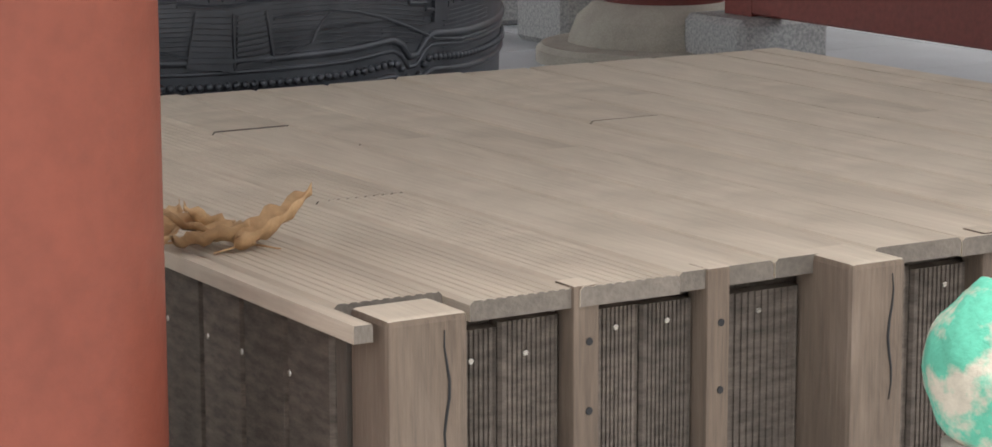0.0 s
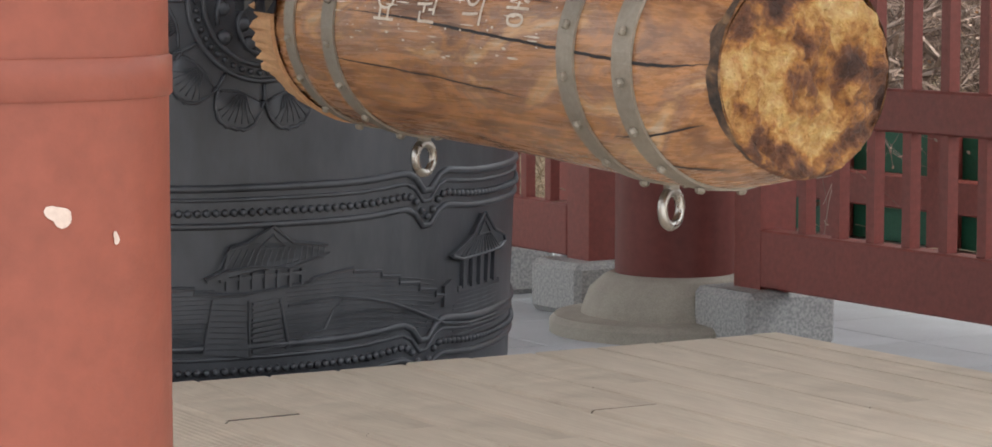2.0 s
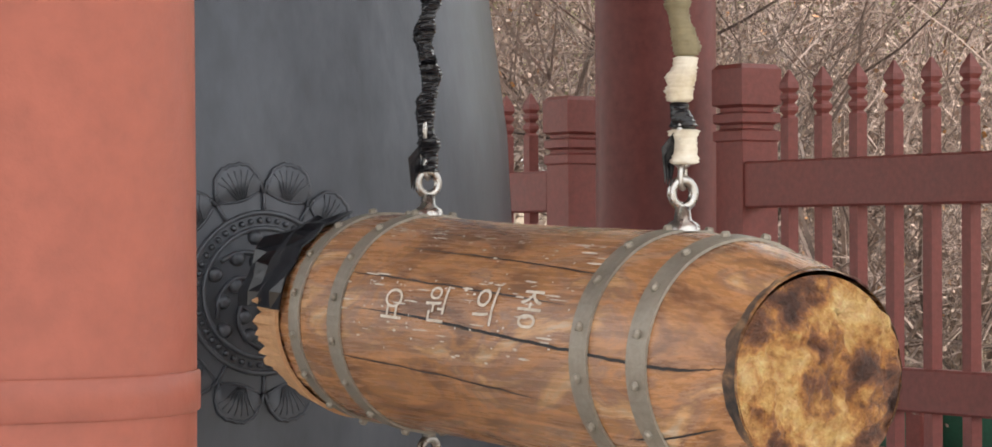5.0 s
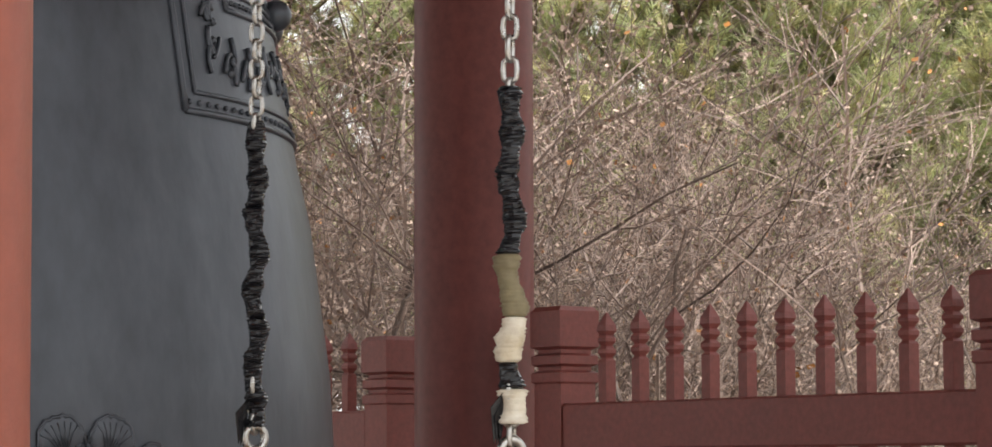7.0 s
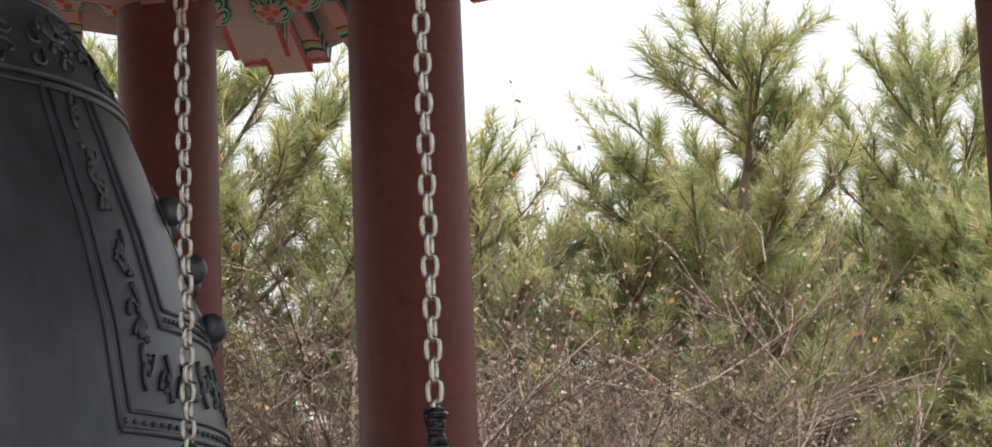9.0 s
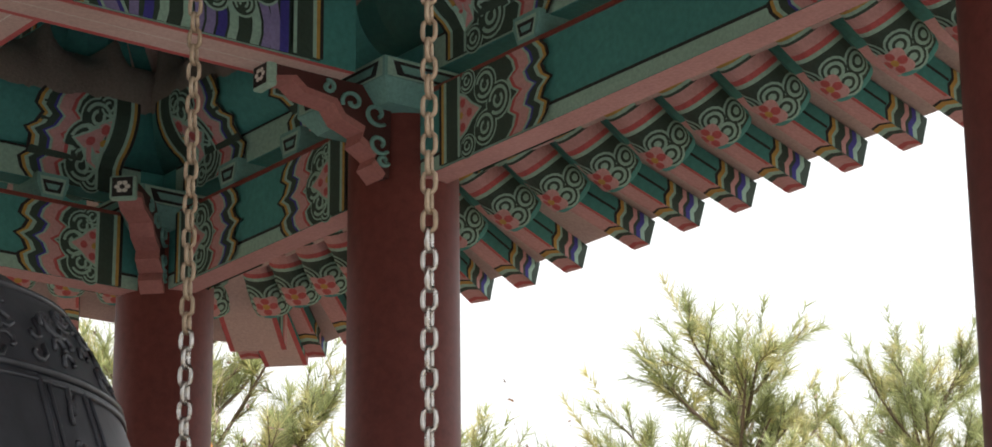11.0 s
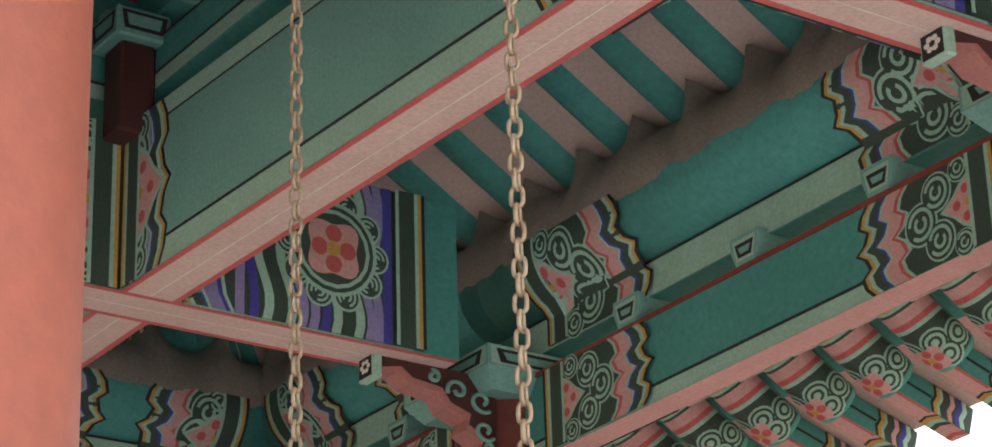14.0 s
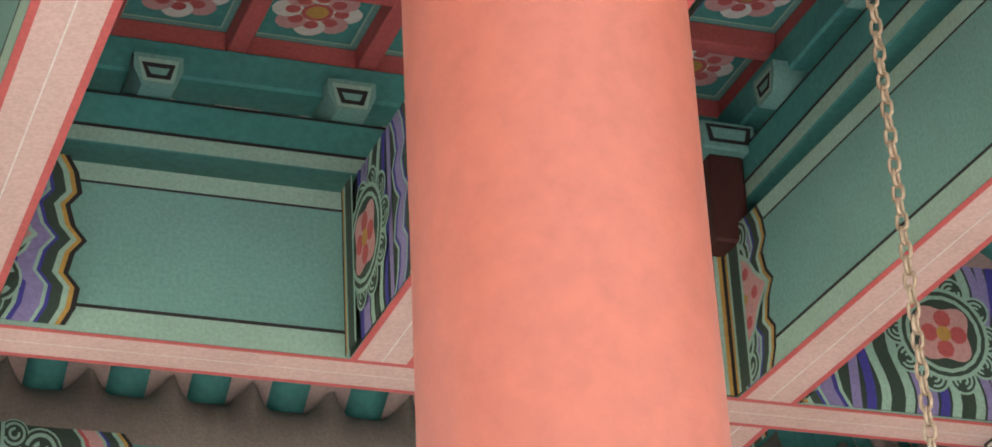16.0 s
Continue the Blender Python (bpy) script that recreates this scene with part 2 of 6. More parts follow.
def box(x0, x1, y0, y1, z0, z1, bevel=0.0, bm=None, seg=1):
    bm = bm or bmesh.new()
    r = bmesh.ops.create_cube(bm, size=1.0, matrix=Matrix.Translation(((x0 + x1) / 2, (y0 + y1) / 2, (z0 + z1) / 2))
                              @ Matrix.Diagonal((abs(x1 - x0), abs(y1 - y0), abs(z1 - z0), 1)))
    if bevel:
        es = {e for v in r["verts"] for e in v.link_edges}
        bmesh.ops.bevel(bm, geom=list(es), offset=bevel, segments=seg, affect="EDGES", profile=0.6)
    return bm


def lathe(profile, seg=64, centre=(0, 0, 0), bm=None):
    """Turns (radius, z) pairs round the upright axis."""
    bm = bm or bmesh.new()
    rings = []
    for r, z in profile:
        if r < 1e-5:
            rings.append([bm.verts.new((centre[0], centre[1], centre[2] + z))])
        else:
            rings.append([bm.verts.new((centre[0] + r * math.cos(2 * math.pi * k / seg), centre[1] + r * math.sin(2 * math.pi * k / seg), centre[2] + z)) for k in range(seg)])
    for a, b in zip(rings, rings[1:]):
        for k in range(seg):
            q = [a[k % len(a)], a[(k + 1) % len(a)], b[(k + 1) % len(b)], b[k % len(b)]]
            q = list(dict.fromkeys(q))
            if len(q) > 2:
                bm.faces.new(q)
    return bm


def tube_arrays(points, radii, sides, V, F):
    """Adds a tube along points to the lists V and F."""
    base = len(V)
    pts = [Vector(p) for p in points]
    for i, p in enumerate(pts):
        d = (pts[min(i + 1, len(pts) - 1)] - pts[max(i - 1, 0)]).normalized()
        a = d.orthogonal().normalized() if i == 0 else (a - d * a.dot(d)).normalized()
        b = d.cross(a)
        for k in range(sides):
            w = 2 * math.pi * k / sides
            V.append(p + (a * math.cos(w) + b * math.sin(w)) * radii[i])
    for i in range(len(pts) - 1):
        for k in range(sides):
            F.append((base + i * sides + k, base + i * sides + (k + 1) % sides, base + (i + 1) * sides + (k + 1) % sides, base + (i + 1) * sides + k))
    F.append(tuple(base + k for k in reversed(range(sides))))
    F.append(tuple(base + (len(pts) - 1) * sides + k for k in range(sides)))


def tube(name, points, radii, material, parent, sides=10, label=""):
    V, F = [], []
    if isinstance(radii, (int, float)):
        radii = [radii] * len(points)
    tube_arrays(points, radii, sides, V, F)
    return pydata(name, V, F, material, parent, label, smooth=True)


def torus(name, R, r, material, parent, m, stretch=1.0, seg=20, sides=8):
    """A ring, or a chain link where stretch makes it longer along its z."""
    V, F = [], []
    for i in range(seg):
        a = 2 * math.pi * i / seg
        off = (stretch - 1) * R * (1 if math.sin(a) > 0 else -1) if abs(math.sin(a)) > 1e-6 else 0
        for k in range(sides):
            b = 2 * math.pi * k / sides
            V.append(m @ Vector(((R + r * math.cos(b)) * math.cos(a), r * math.sin(b), (R + r * math.cos(b)) * math.sin(a) + off)))
    for i in range(seg):
        for k in range(sides):
            F.append((i * sides + k, ((i + 1) % seg) * sides + k, ((i + 1) % seg) * sides + (k + 1) % sides, i * sides + (k + 1) % sides))
    return pydata(name, V, F, material, parent, smooth=True)


# ---- setting ----
def hill(x, y):
    """Height of the ground outside the podium."""
    d = max(0.0, (x - 5.6) * 0.75 + max(0.0, y - 8.5) * 0.5)
    return -0.02 + 0.10 * min(d, 14) + 0.05 * math.sin(x * 1.3) * math.cos(y * 0.9) * min(d, 1)


def build_ground():
    xs = [-900, -200, -60, -20, -8, -2, 0, 5.75] + [5.9 + 0.8 * k for k in range(26)] + [32, 60, 200, 900]
    ys = [-900, -200, -60, -20, -8, -2, 0, 2] + [3 + 0.9 * k for k in range(24)] + [30, 60, 200, 900]
    V = [(x, y, (hill(x, y) if x > 5.8 or y > 9.4 else -0.63)) for y in ys for x in xs]
    n = len(xs)
    F = [(j * n + i, j * n + i + 1, (j + 1) * n + i + 1, (j + 1) * n + i) for j in range(len(ys) - 1) for i in range(n - 1)]
    ob = pydata("ground", V, F, SOIL, smooth=True)
    tagged(ob, "dry grass and bare soil sloping up behind the pavilion", "ground", kind="structure")


build_ground()
podium = tagged(finish("podium", box(-1.6, 5.75, 1.75, 9.2, -0.62, -0.03, 0.01), OLDSTONE), "low stone podium that carries the pavilion", "podium", kind="structure")
# Out of view: a pale slab added to throw light up under the roof.
bounce_slab = tagged(finish("pavement", box(-14, 14, -16, 1.74, -0.64, -0.56), mat("pale_bounce_surface", (0.46, 0.44, 0.41), (0.36, 0.345, 0.32), 0.8, scale=1.5, fine=120)), "unseen pale slab added before the podium to bounce light under the roof", "pavement", kind="structure")
floor = tagged(finish("floor", box(-1.58, 5.73, 1.77, 9.18, -0.03, -0.008), OLDSTONE), "pavilion floor of pale grey stone tiles", "floor", kind="structure")

AX, AY = 0.955, 2.69
CX, CY, DY, EY = 4.40, 6.467, 7.93, 4.0
CCX = 4.376
RAD = 0.172


def build_column(x, y, base=True, lit=False, top=4.0):
    col = thing("column", "red-painted round wooden column on a carved granite base", "column", "columns of the pavilion", (x, y, 0))
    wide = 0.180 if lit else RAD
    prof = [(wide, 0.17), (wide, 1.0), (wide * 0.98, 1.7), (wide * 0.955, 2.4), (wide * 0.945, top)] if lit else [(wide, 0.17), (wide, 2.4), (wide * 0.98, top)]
    # near shaft takes the lit red; the others a red darkened for shade
    part("shaft", lathe(prof, 72), RED if lit else COLSHADE, col, smooth=True)
    b = lathe([(0, 0), (0.36, 0), (0.36, 0.035), (0.345, 0.05), (0.27, 0.055), (0.265, 0.075), (0.245, 0.125), (0.205, 0.16), (RAD + 0.012, 0.17), (0, 0.17)], 64)
    part("base_stone", b, OLDSTONE, col, "weathered round granite base", smooth=False)
    return col


# Same red paint, with the shade of the interior put into its colour.
COLSHADE = mat("shaded_column_red", (0.17, 0.047, 0.04), (0.125, 0.033, 0.029), 0.5, scale=2.2, fine=35, bump=0.12, spec=0.28)
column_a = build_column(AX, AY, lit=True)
column_a["label"] = "salmon-red painted round column with metal collar and chipped paint"
part("collar", lathe([(0.181, 0.888), (0.1835, 0.89), (0.1835, 0.925), (0.181, 0.927)], 72), RED, column_a, "thin painted metal collar", smooth=True)
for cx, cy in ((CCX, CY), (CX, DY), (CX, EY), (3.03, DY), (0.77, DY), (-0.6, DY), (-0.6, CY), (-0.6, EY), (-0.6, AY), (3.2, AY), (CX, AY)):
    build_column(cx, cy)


def chip(z, ang, w, h, seed):
    """A ragged flake of missing paint on the near column."""
    rnd = random.Random(seed)
    pts = []
    for k in range(18):
        a = 2 * math.pi * k / 18
        r = 0.72 + 0.18 * math.sin(2 * a + seed) + 0.12 * math.sin(3 * a + 2 * seed) + 0.07 * rnd.random()
        pts.append((w * r * math.cos(a), h * r * math.sin(a)))
    V = [(0.1812 * math.cos(ang + u / 0.18), 0.1812 * math.sin(ang + u / 0.18), z + v) for u, v in pts]
    pydata("paint_chip", V, [tuple(range(18))], CHIP, column_a, "pale patch of chipped paint")


def ang_of(px, py):
    return math.atan2(py - AY, px - AX)


chip(0.787, ang_of(0.965, 2.51), 0.016, 0.013, 3)
chip(0.763, ang_of(1.024, 2.525), 0.0055, 0.007, 4)

# ---- bell ----
BX, BY = 1.93, 4.93
BELLP = [(0.79, 0.27), (0.815, 0.275), (0.822, 0.30), (0.833, 0.586), (0.842, 0.85), (0.845, 1.05), (0.835, 1.25), (0.797, 1.535), (0.772, 1.645), (0.728, 1.885),
         (0.672, 2.07), (0.638, 2.16), (0.606, 2.25), (0.55, 2.39), (0.51, 2.46), (0.462, 2.53), (0.38, 2.585), (0.27, 2.62), (0.12, 2.635), (0, 2.637)]


def bell_r(z):
    for (r0, z0), (r1, z1) in zip(BELLP[2:], BELLP[3:]):
        if z0 <= z <= z1:
            return r0 + (r1 - r0) * (z - z0) / (z1 - z0)
    return BELLP[2][0]


def on_bell(a, z, out=0.0):
    """A place on the bell's skin: angle a in radians from the side that the log strikes, to the viewer's right, and height."""
    r = bell_r(z) + out
    return Vector((r * math.sin(a), -r * math.cos(a), z))


def skin_tube(points, radius, V, F, sides=6, out=0.0):
    tube_arrays([on_bell(a, z, out) for a, z in points], [radius] * len(points), sides, V, F)


def build_bell():
    bell = thing("temple_bell", "large dark bronze bell with cast relief bands and lotus medallion", "bell", at=(BX, BY, 0))
    fine = []
    for (r0, z0), (r1, z1) in zip(BELLP, BELLP[1:]):
        for k in range(3):
            fine.append((r0 + (r1 - r0) * k / 3, z0 + (z1 - z0) * k / 3))
    part("body", lathe(fine + [BELLP[-1]], 128), BRONZE, bell, smooth=True)
    crown = bmesh.new()
    for k in range(7):
        bmesh.ops.create_uvsphere(crown, u_segments=14, v_segments=8, radius=0.11, matrix=pose(0.13 * math.cos(k), 0.2 * (k - 3) / 3, 2.68 + 0.16 * math.sin(k * math.pi / 6)))
    part("crown_loop", crown, BRONZE, bell, "cast hanging loop", smooth=True)

    def wave(a, z):
        # bands that dip in a small pointed notch every quarter turn
        q = (a - 0.42) % (math.pi / 4)
        q = min(q, math.pi / 4 - q)
        return z + 0.012 * math.exp(-(q / 0.13) ** 2) - 0.04 * math.exp(-(q / 0.035) ** 2)

    for z, name in ((0.630, "upper_skirt_band"), (0.374, "lower_skirt_band")):
        V, F = [], []
        for dz, r in ((0.038, 0.007), (0.02, 0.004), (-0.022, 0.006)):
            skin_tube([(a, wave(a, z + dz)) for a in np.linspace(-math.pi, math.pi, 240)], r, V, F)
        bm = bmesh.new()
        for v in V:
            bm.verts.new(v)
        bm.verts.ensure_lookup_table()
        for f in F:
            bm.faces.new([bm.verts[i] for i in f])
        for k in range(150):
            a = -1.3 + k * 0.0185
            bmesh.ops.create_icosphere(bm, subdivisions=1, radius=0.0072, matrix=Matrix.Translation(on_bell(a, wave(a, z - 0.001), 0.002)))
        part(name, bm, BRONZE, bell, "moulded band with a row of beads", smooth=True)

    # lotus medallion at the striking point
    zc = 0.966
    bm = bmesh.new()

    def disc_pt(r, w, out):
        return on_bell(r * math.cos(w) / 0.84, zc + r * math.sin(w), out)

    def line(pts, rad):
        V, F = [], []
        tube_arrays(pts, [rad] * len(pts), 6, V, F)
        vs = [bm.verts.new(v) for v in V]
        for f in F:
            bm.faces.new([vs[i] for i in f])

    for r, rad in ((0.128, 0.0045), (0.103, 0.0045)):
        line([disc_pt(r, w, 0.003) for w in np.linspace(0, 2 * math.pi, 60)], rad)
    for k in range(46):
        bmesh.ops.create_icosphere(bm, subdivisions=1, radius=0.0055, matrix=Matrix.Translation(disc_pt(0.1155, 2 * math.pi * k / 46, 0.003)))
    bmesh.ops.create_icosphere(bm, subdivisions=2, radius=0.02, matrix=Matrix.Translation(disc_pt(0, 0, 0)))
    for k in range(6):
        w = 2 * math.pi * k / 6 + 0.3
        line([disc_pt(0.02 + 0.07 * s, w + 1.2 * s * s, 0.005) for s in np.linspace(0, 1, 10)], 0.004)
        for s in (0.45, 0.75, 1.0):
            bmesh.ops.create_icosphere(bm, subdivisions=2, radius=0.013, matrix=Matrix.Translation(disc_pt(0.02 + 0.07 * s, w + 1.2 * s * s + 0.25, 0.0)))
    medal = part("lotus_medallion", bm, BRONZE, bell, "round lotus relief with beaded ring", smooth=True)
    for k in range(12):
        bm = bmesh.new()
        w0 = 2 * math.pi * (k + 0.5) / 12
        rim, low = [], []
        for s in np.linspace(-1, 1, 19):
            r = 0.160 + 0.049 * (1 - abs(s) ** 3.2) + 0.0018 * math.sin(22 * s)
            rim.append(disc_pt(r, w0 + s * 0.255, 0.004))
            low.append(disc_pt(0.151 + 0.010 * s * s, w0 + s * 0.22, 0.001))
        line(rim, 0.0030)
        line(low, 0.0026)
        mid = [disc_pt(0.176 + 0.006 * (1 - s * s), w0 + s * 0.235, 0.008) for s in np.linspace(-1, 1, 19)]
        rows = [[bm.verts.new(v) for v in row] for row in (low, mid, rim)]
        for lo, hi in zip(rows, rows[1:]):
            for i in range(18):
                bm.faces.new((lo[i], lo[i + 1], hi[i + 1], hi[i]))
        for s in np.linspace(-0.8, 0.8, 7):
            line([disc_pt(0.154, w0 + s * 0.05, 0.006), disc_pt(0.178, w0 + s * 0.14, 0.0085), disc_pt(0.200 - 0.012 * s * s, w0 + s * 0.22, 0.005)], 0.0013)
        line([disc_pt(0.130, w0 + 0.262, 0.002), disc_pt(0.146, w0 + 0.262, 0.004), disc_pt(0.163, w0 + 0.262, 0.003)], 0.0032)
        part("petal", bm, BRONZE, medal, smooth=True)

    # fortress relief on the skirt: walls, gate house and pavilion

    def slab(pts, out):
        top = [bm.verts.new(on_bell(a, z, out)) for a, z in pts]
        low = [bm.verts.new(on_bell(a, z, -0.004)) for a, z in pts]
        bm.faces.new(top)
        for i in range(len(pts)):
            j = (i + 1) % len(pts)
            bm.faces.new((low[i], low[j], top[j], top[i]))

    def edge(pts, rad, out=0.004):
        line([on_bell(a, z, out) for a, z in pts], rad)

    def gate_house(o):
        roof = [(o - 0.12, 0.526), (o - 0.085, 0.540), (o - 0.074, 0.572), (o - 0.035, 0.580), (o + 0.017, 0.604), (o + 0.06, 0.578), (o + 0.138, 0.570), (o + 0.142, 0.556), (o + 0.10, 0.541), (o + 0.06, 0.534), (o + 0.0, 0.535), (o - 0.07, 0.528), (o - 0.115, 0.518)]
        slab(roof, 0.009)
        edge(roof[2:7], 0.0032, 0.010)
        edge([(o - 0.12, 0.524), (o - 0.085, 0.536), (o - 0.03, 0.541), (o + 0.06, 0.537), (o + 0.142, 0.556)], 0.0030, 0.010)
        edge([(o - 0.012, 0.571), (o + 0.017, 0.592), (o + 0.045, 0.570), (o - 0.012, 0.571)], 0.0018, 0.010)
        for q in np.linspace(0, 1, 17):
            edge([(o - 0.074 + 0.205 * q, 0.570), (o - 0.098 + 0.228 * q, 0.536 + 0.012 * q * q)], 0.0011, 0.0095)
        for q in np.linspace(-0.075, 0.085, 7):
            slab([(o + q - 0.003, 0.505), (o + q + 0.003, 0.505), (o + q + 0.003, 0.534), (o + q - 0.003, 0.534)], 0.006)
        slab([(o - 0.09, 0.519), (o + 0.09, 0.524), (o + 0.09, 0.530), (o - 0.09, 0.525)], 0.007)

    def watch_pavilion(o):
        c = o + 0.648
        roof = [(c - 0.143, 0.527), (c - 0.115, 0.537), (c - 0.055, 0.556), (c - 0.004, 0.592), (c + 0.004, 0.592), (c + 0.06, 0.560), (c + 0.13, 0.545), (c + 0.143, 0.533), (c + 0.10, 0.521), (c - 0.10, 0.517)]
        slab(roof, 0.009)
        edge(roof[0:4], 0.0030, 0.010)
        edge(roof[4:8], 0.0030, 0.010)
        edge([(c - 0.143, 0.526), (c - 0.10, 0.518), (c + 0.10, 0.522), (c + 0.143, 0.532)], 0.0032, 0.010)
        edge([(c - 0.03, 0.556), (c, 0.580), (c + 0.035, 0.556), (c - 0.03, 0.556)], 0.0018, 0.010)
        for q in np.linspace(-1, 1, 12):
            edge([(c + q * 0.035, 0.556), (c + q * 0.105, 0.524)], 0.0011, 0.0095)
        for q in (-0.082, -0.04, 0.0, 0.042, 0.084):
            slab([(c + q - 0.007, 0.466), (c + q + 0.007, 0.466), (c + q + 0.007, 0.520), (c + q - 0.007, 0.520)], 0.007)
        slab([(c - 0.11, 0.462), (c + 0.12, 0.459), (c + 0.12, 0.468), (c - 0.11, 0.471)], 0.007)

    for turn in (0, 1, 2, 3):
        o = turn * math.pi / 2
        bm = bmesh.new()
        gate_house(o)
        part("gate_house_relief", bm, BRONZE, bell, "cast relief of a tiled gate house")
        bm = bmesh.new()
        watch_pavilion(o)
        part("pavilion_relief", bm, BRONZE, bell, "cast relief of a small tiled pavilion")
        bm = bmesh.new()
        # stepped wall with a raised coping
        steps = [(-0.32, 0.515), (-0.141, 0.511), (-0.141, 0.502), (-0.102, 0.499), (-0.04, 0.497), (0.10, 0.508), (0.114, 0.516), (0.208, 0.527), (0.208, 0.521), (0.282, 0.518), (0.282, 0.508), (0.335, 0.505), (0.335, 0.493), (0.398, 0.489), (0.398, 0.477), (0.455, 0.473), (0.455, 0.463), (0.50, 0.460)]
        for p, q in zip(steps, steps[1:]):
            if q[0] - p[0] > 1e-4:
                cols = 4
                for i in range(cols):
                    u, v = p[0] + (q[0] - p[0]) * i / cols + o, p[0] + (q[0] - p[0]) * (i + 1) / cols + o
                    zu, zv = p[1] + (q[1] - p[1]) * i / cols, p[1] + (q[1] - p[1]) * (i + 1) / cols
                    slab([(u, 0.455), (v, 0.455), (v, zv), (u, zu)], 0.0035)
        edge([(o + a, z) for a, z in steps], 0.0034)
        # courses of masonry
        rnd = random.Random(5)
        for row in range(12):
            zz = 0.506 - row * 0.0075
            edge([(o - 0.31 + 0.21 * q, zz) for q in np.linspace(0, 1, 6)], 0.0009, 0.0038)
            edge([(o + 0.05 + 0.40 * q, zz + 0.004 + 0.010 * math.sin(3.0 * q) - 0.022 * q) for q in np.linspace(0, 1, 10)], 0.0009, 0.0038)
            edge([(o + 0.53 + 0.24 * q, zz - 0.045 + 0.003 * q) for q in np.linspace(0, 1, 6)], 0.0009, 0.002)
        slab([(o + 0.484, 0.44), (o + 0.535, 0.44), (o + 0.535, 0.474), (o + 0.51, 0.486), (o + 0.484, 0.476)], 0.007)
        # tower with battered sides beside the stairs
        slab([(o - 0.125, 0.405), (o - 0.032, 0.395), (o - 0.041, 0.492), (o - 0.106, 0.492)], 0.008)
        for row in range(9):
            zz = 0.412 + row * 0.009
            edge([(o - 0.12 + 0.0015 * row, zz), (o - 0.038, zz - 0.004)], 0.0010, 0.0085)
        for k in range(10):
            z0 = 0.402 + k * 0.0085
            slab([(o - 0.024 + 0.0004 * k, z0), (o + 0.046 - 0.0014 * k, z0 + 0.006), (o + 0.046 - 0.0014 * k, z0 + 0.010), (o - 0.024, z0 + 0.0045)], 0.007)
        edge([(o - 0.028, 0.396), (o - 0.030, 0.486)], 0.0026)
        edge([(o + 0.056, 0.410), (o + 0.036, 0.488)], 0.0026)
        # hill lines
        edge([(o + 0.054, 0.474), (o + 0.12, 0.480), (o + 0.185, 0.481), (o + 0.25, 0.473), (o + 0.315, 0.461), (o + 0.40, 0.438), (o + 0.491, 0.412), (o + 0.60, 0.402), (o + 0.75, 0.402)], 0.0028)
        edge([(o + 0.185, 0.480), (o + 0.16, 0.46), (o + 0.14, 0.43)], 0.0022)
        edge([(o + 0.05, 0.405), (o + 0.10, 0.424), (o + 0.14, 0.430)], 0.0022)
        edge([(o - 0.31, 0.455), (o - 0.22, 0.440), (o - 0.12, 0.420), (o - 0.04, 0.395)], 0.0022)
        for k in range(26):
            a0, z0 = rnd.uniform(0.16, 0.46), rnd.uniform(0.405, 0.455)
            edge([(o + a0, z0), (o + a0 + 0.05, z0 + 0.002)], 0.0009, 0.001)
        part("fortress_wall_relief", bm, BRONZE, bell, "cast relief of stepped fortress walls, stairs and hills")

    # framed scroll panels round the shoulder
    bm = bmesh.new()
    for k in (1, 2, 3):
        o = 1.115 + (k - 1) * math.pi / 2
        half = 0.75
        for inset, rad in ((0.0, 0.006), (0.035, 0.004), (0.20, 0.005), (0.235, 0.004)):
            a0, a1, z0, z1 = o - half - 0.05 + inset * 1.12, o + half - inset * 1.12, 1.69 + inset, 2.335
            loop = [(a, z0) for a in np.linspace(a0, a1, 24)] + [(a1, z) for z in np.linspace(z0, z1, 12)] + [(a, z1) for a in np.linspace(a1, a0, 24)] + [(a0, z) for z in np.linspace(z1, z0, 12)]
            line([on_bell(a, z, 0.002) for a, z in loop], rad)
            if inset in (0.0, 0.2):
                for i in range(0, len(loop) - 1):
                    (p, q), (r, s) = loop[i], loop[i + 1]
                    for f in (0.25, 0.75):
                        bmesh.ops.create_icosphere(bm, subdivisions=1, radius=0.0058, matrix=Matrix.Translation(on_bell(p + (r - p) * f, q + (s - q) * f + 0.0165 * (1 if i < 24 else 0), 0.002)))
        rnd = random.Random(20 + k)
        span = [(a, 1.80) for a in np.arange(o - half + 0.08, o + half - 0.1, 0.075)]
        span += [(o - half + 0.08, z) for z in np.arange(1.86, 2.32, 0.06)] + [(o + half - 0.14, z) for z in np.arange(1.86, 2.32, 0.06)]
        for a, z in span:
            w = rnd.random() * 6.3
            line([on_bell(a + 0.03 * s * math.cos(w + 3 * s), z + 0.045 * s * math.sin(w + 3 * s), 0.004) for s in np.linspace(0.1, 1, 9)], 0.0042)
            line([on_bell(a - 0.035 * s * math.cos(w + 2 * s), z - 0.04 * s * math.sin(w - 2 * s), 0.003) for s in np.linspace(0.1, 1, 9)], 0.0045)
            line([on_bell(a + 0.028 * s * math.cos(w + 2.2 - 1.5 * s), z + 0.05 * s * math.sin(w + 2.2 - 1.5 * s), 0.002) for s in np.linspace(0.1, 1, 8)], 0.0060)
            bmesh.ops.create_icosphere(bm, subdivisions=1, radius=0.009, matrix=Matrix.Translation(on_bell(a + 0.02 * math.cos(w), z + 0.03 * math.sin(w), 0)))
    part("scroll_panel", bm, BRONZE, bell, "framed panels of vine scrolls with beaded borders", smooth=True)

    bm = bmesh.new()
    for z, rad in ((2.352, 0.009), (2.33, 0.005), (2.53, 0.007)):
        line([on_bell(a, z, 0.002) for a in np.linspace(-math.pi, math.pi, 120)], rad)
    rnd = random.Random(8)
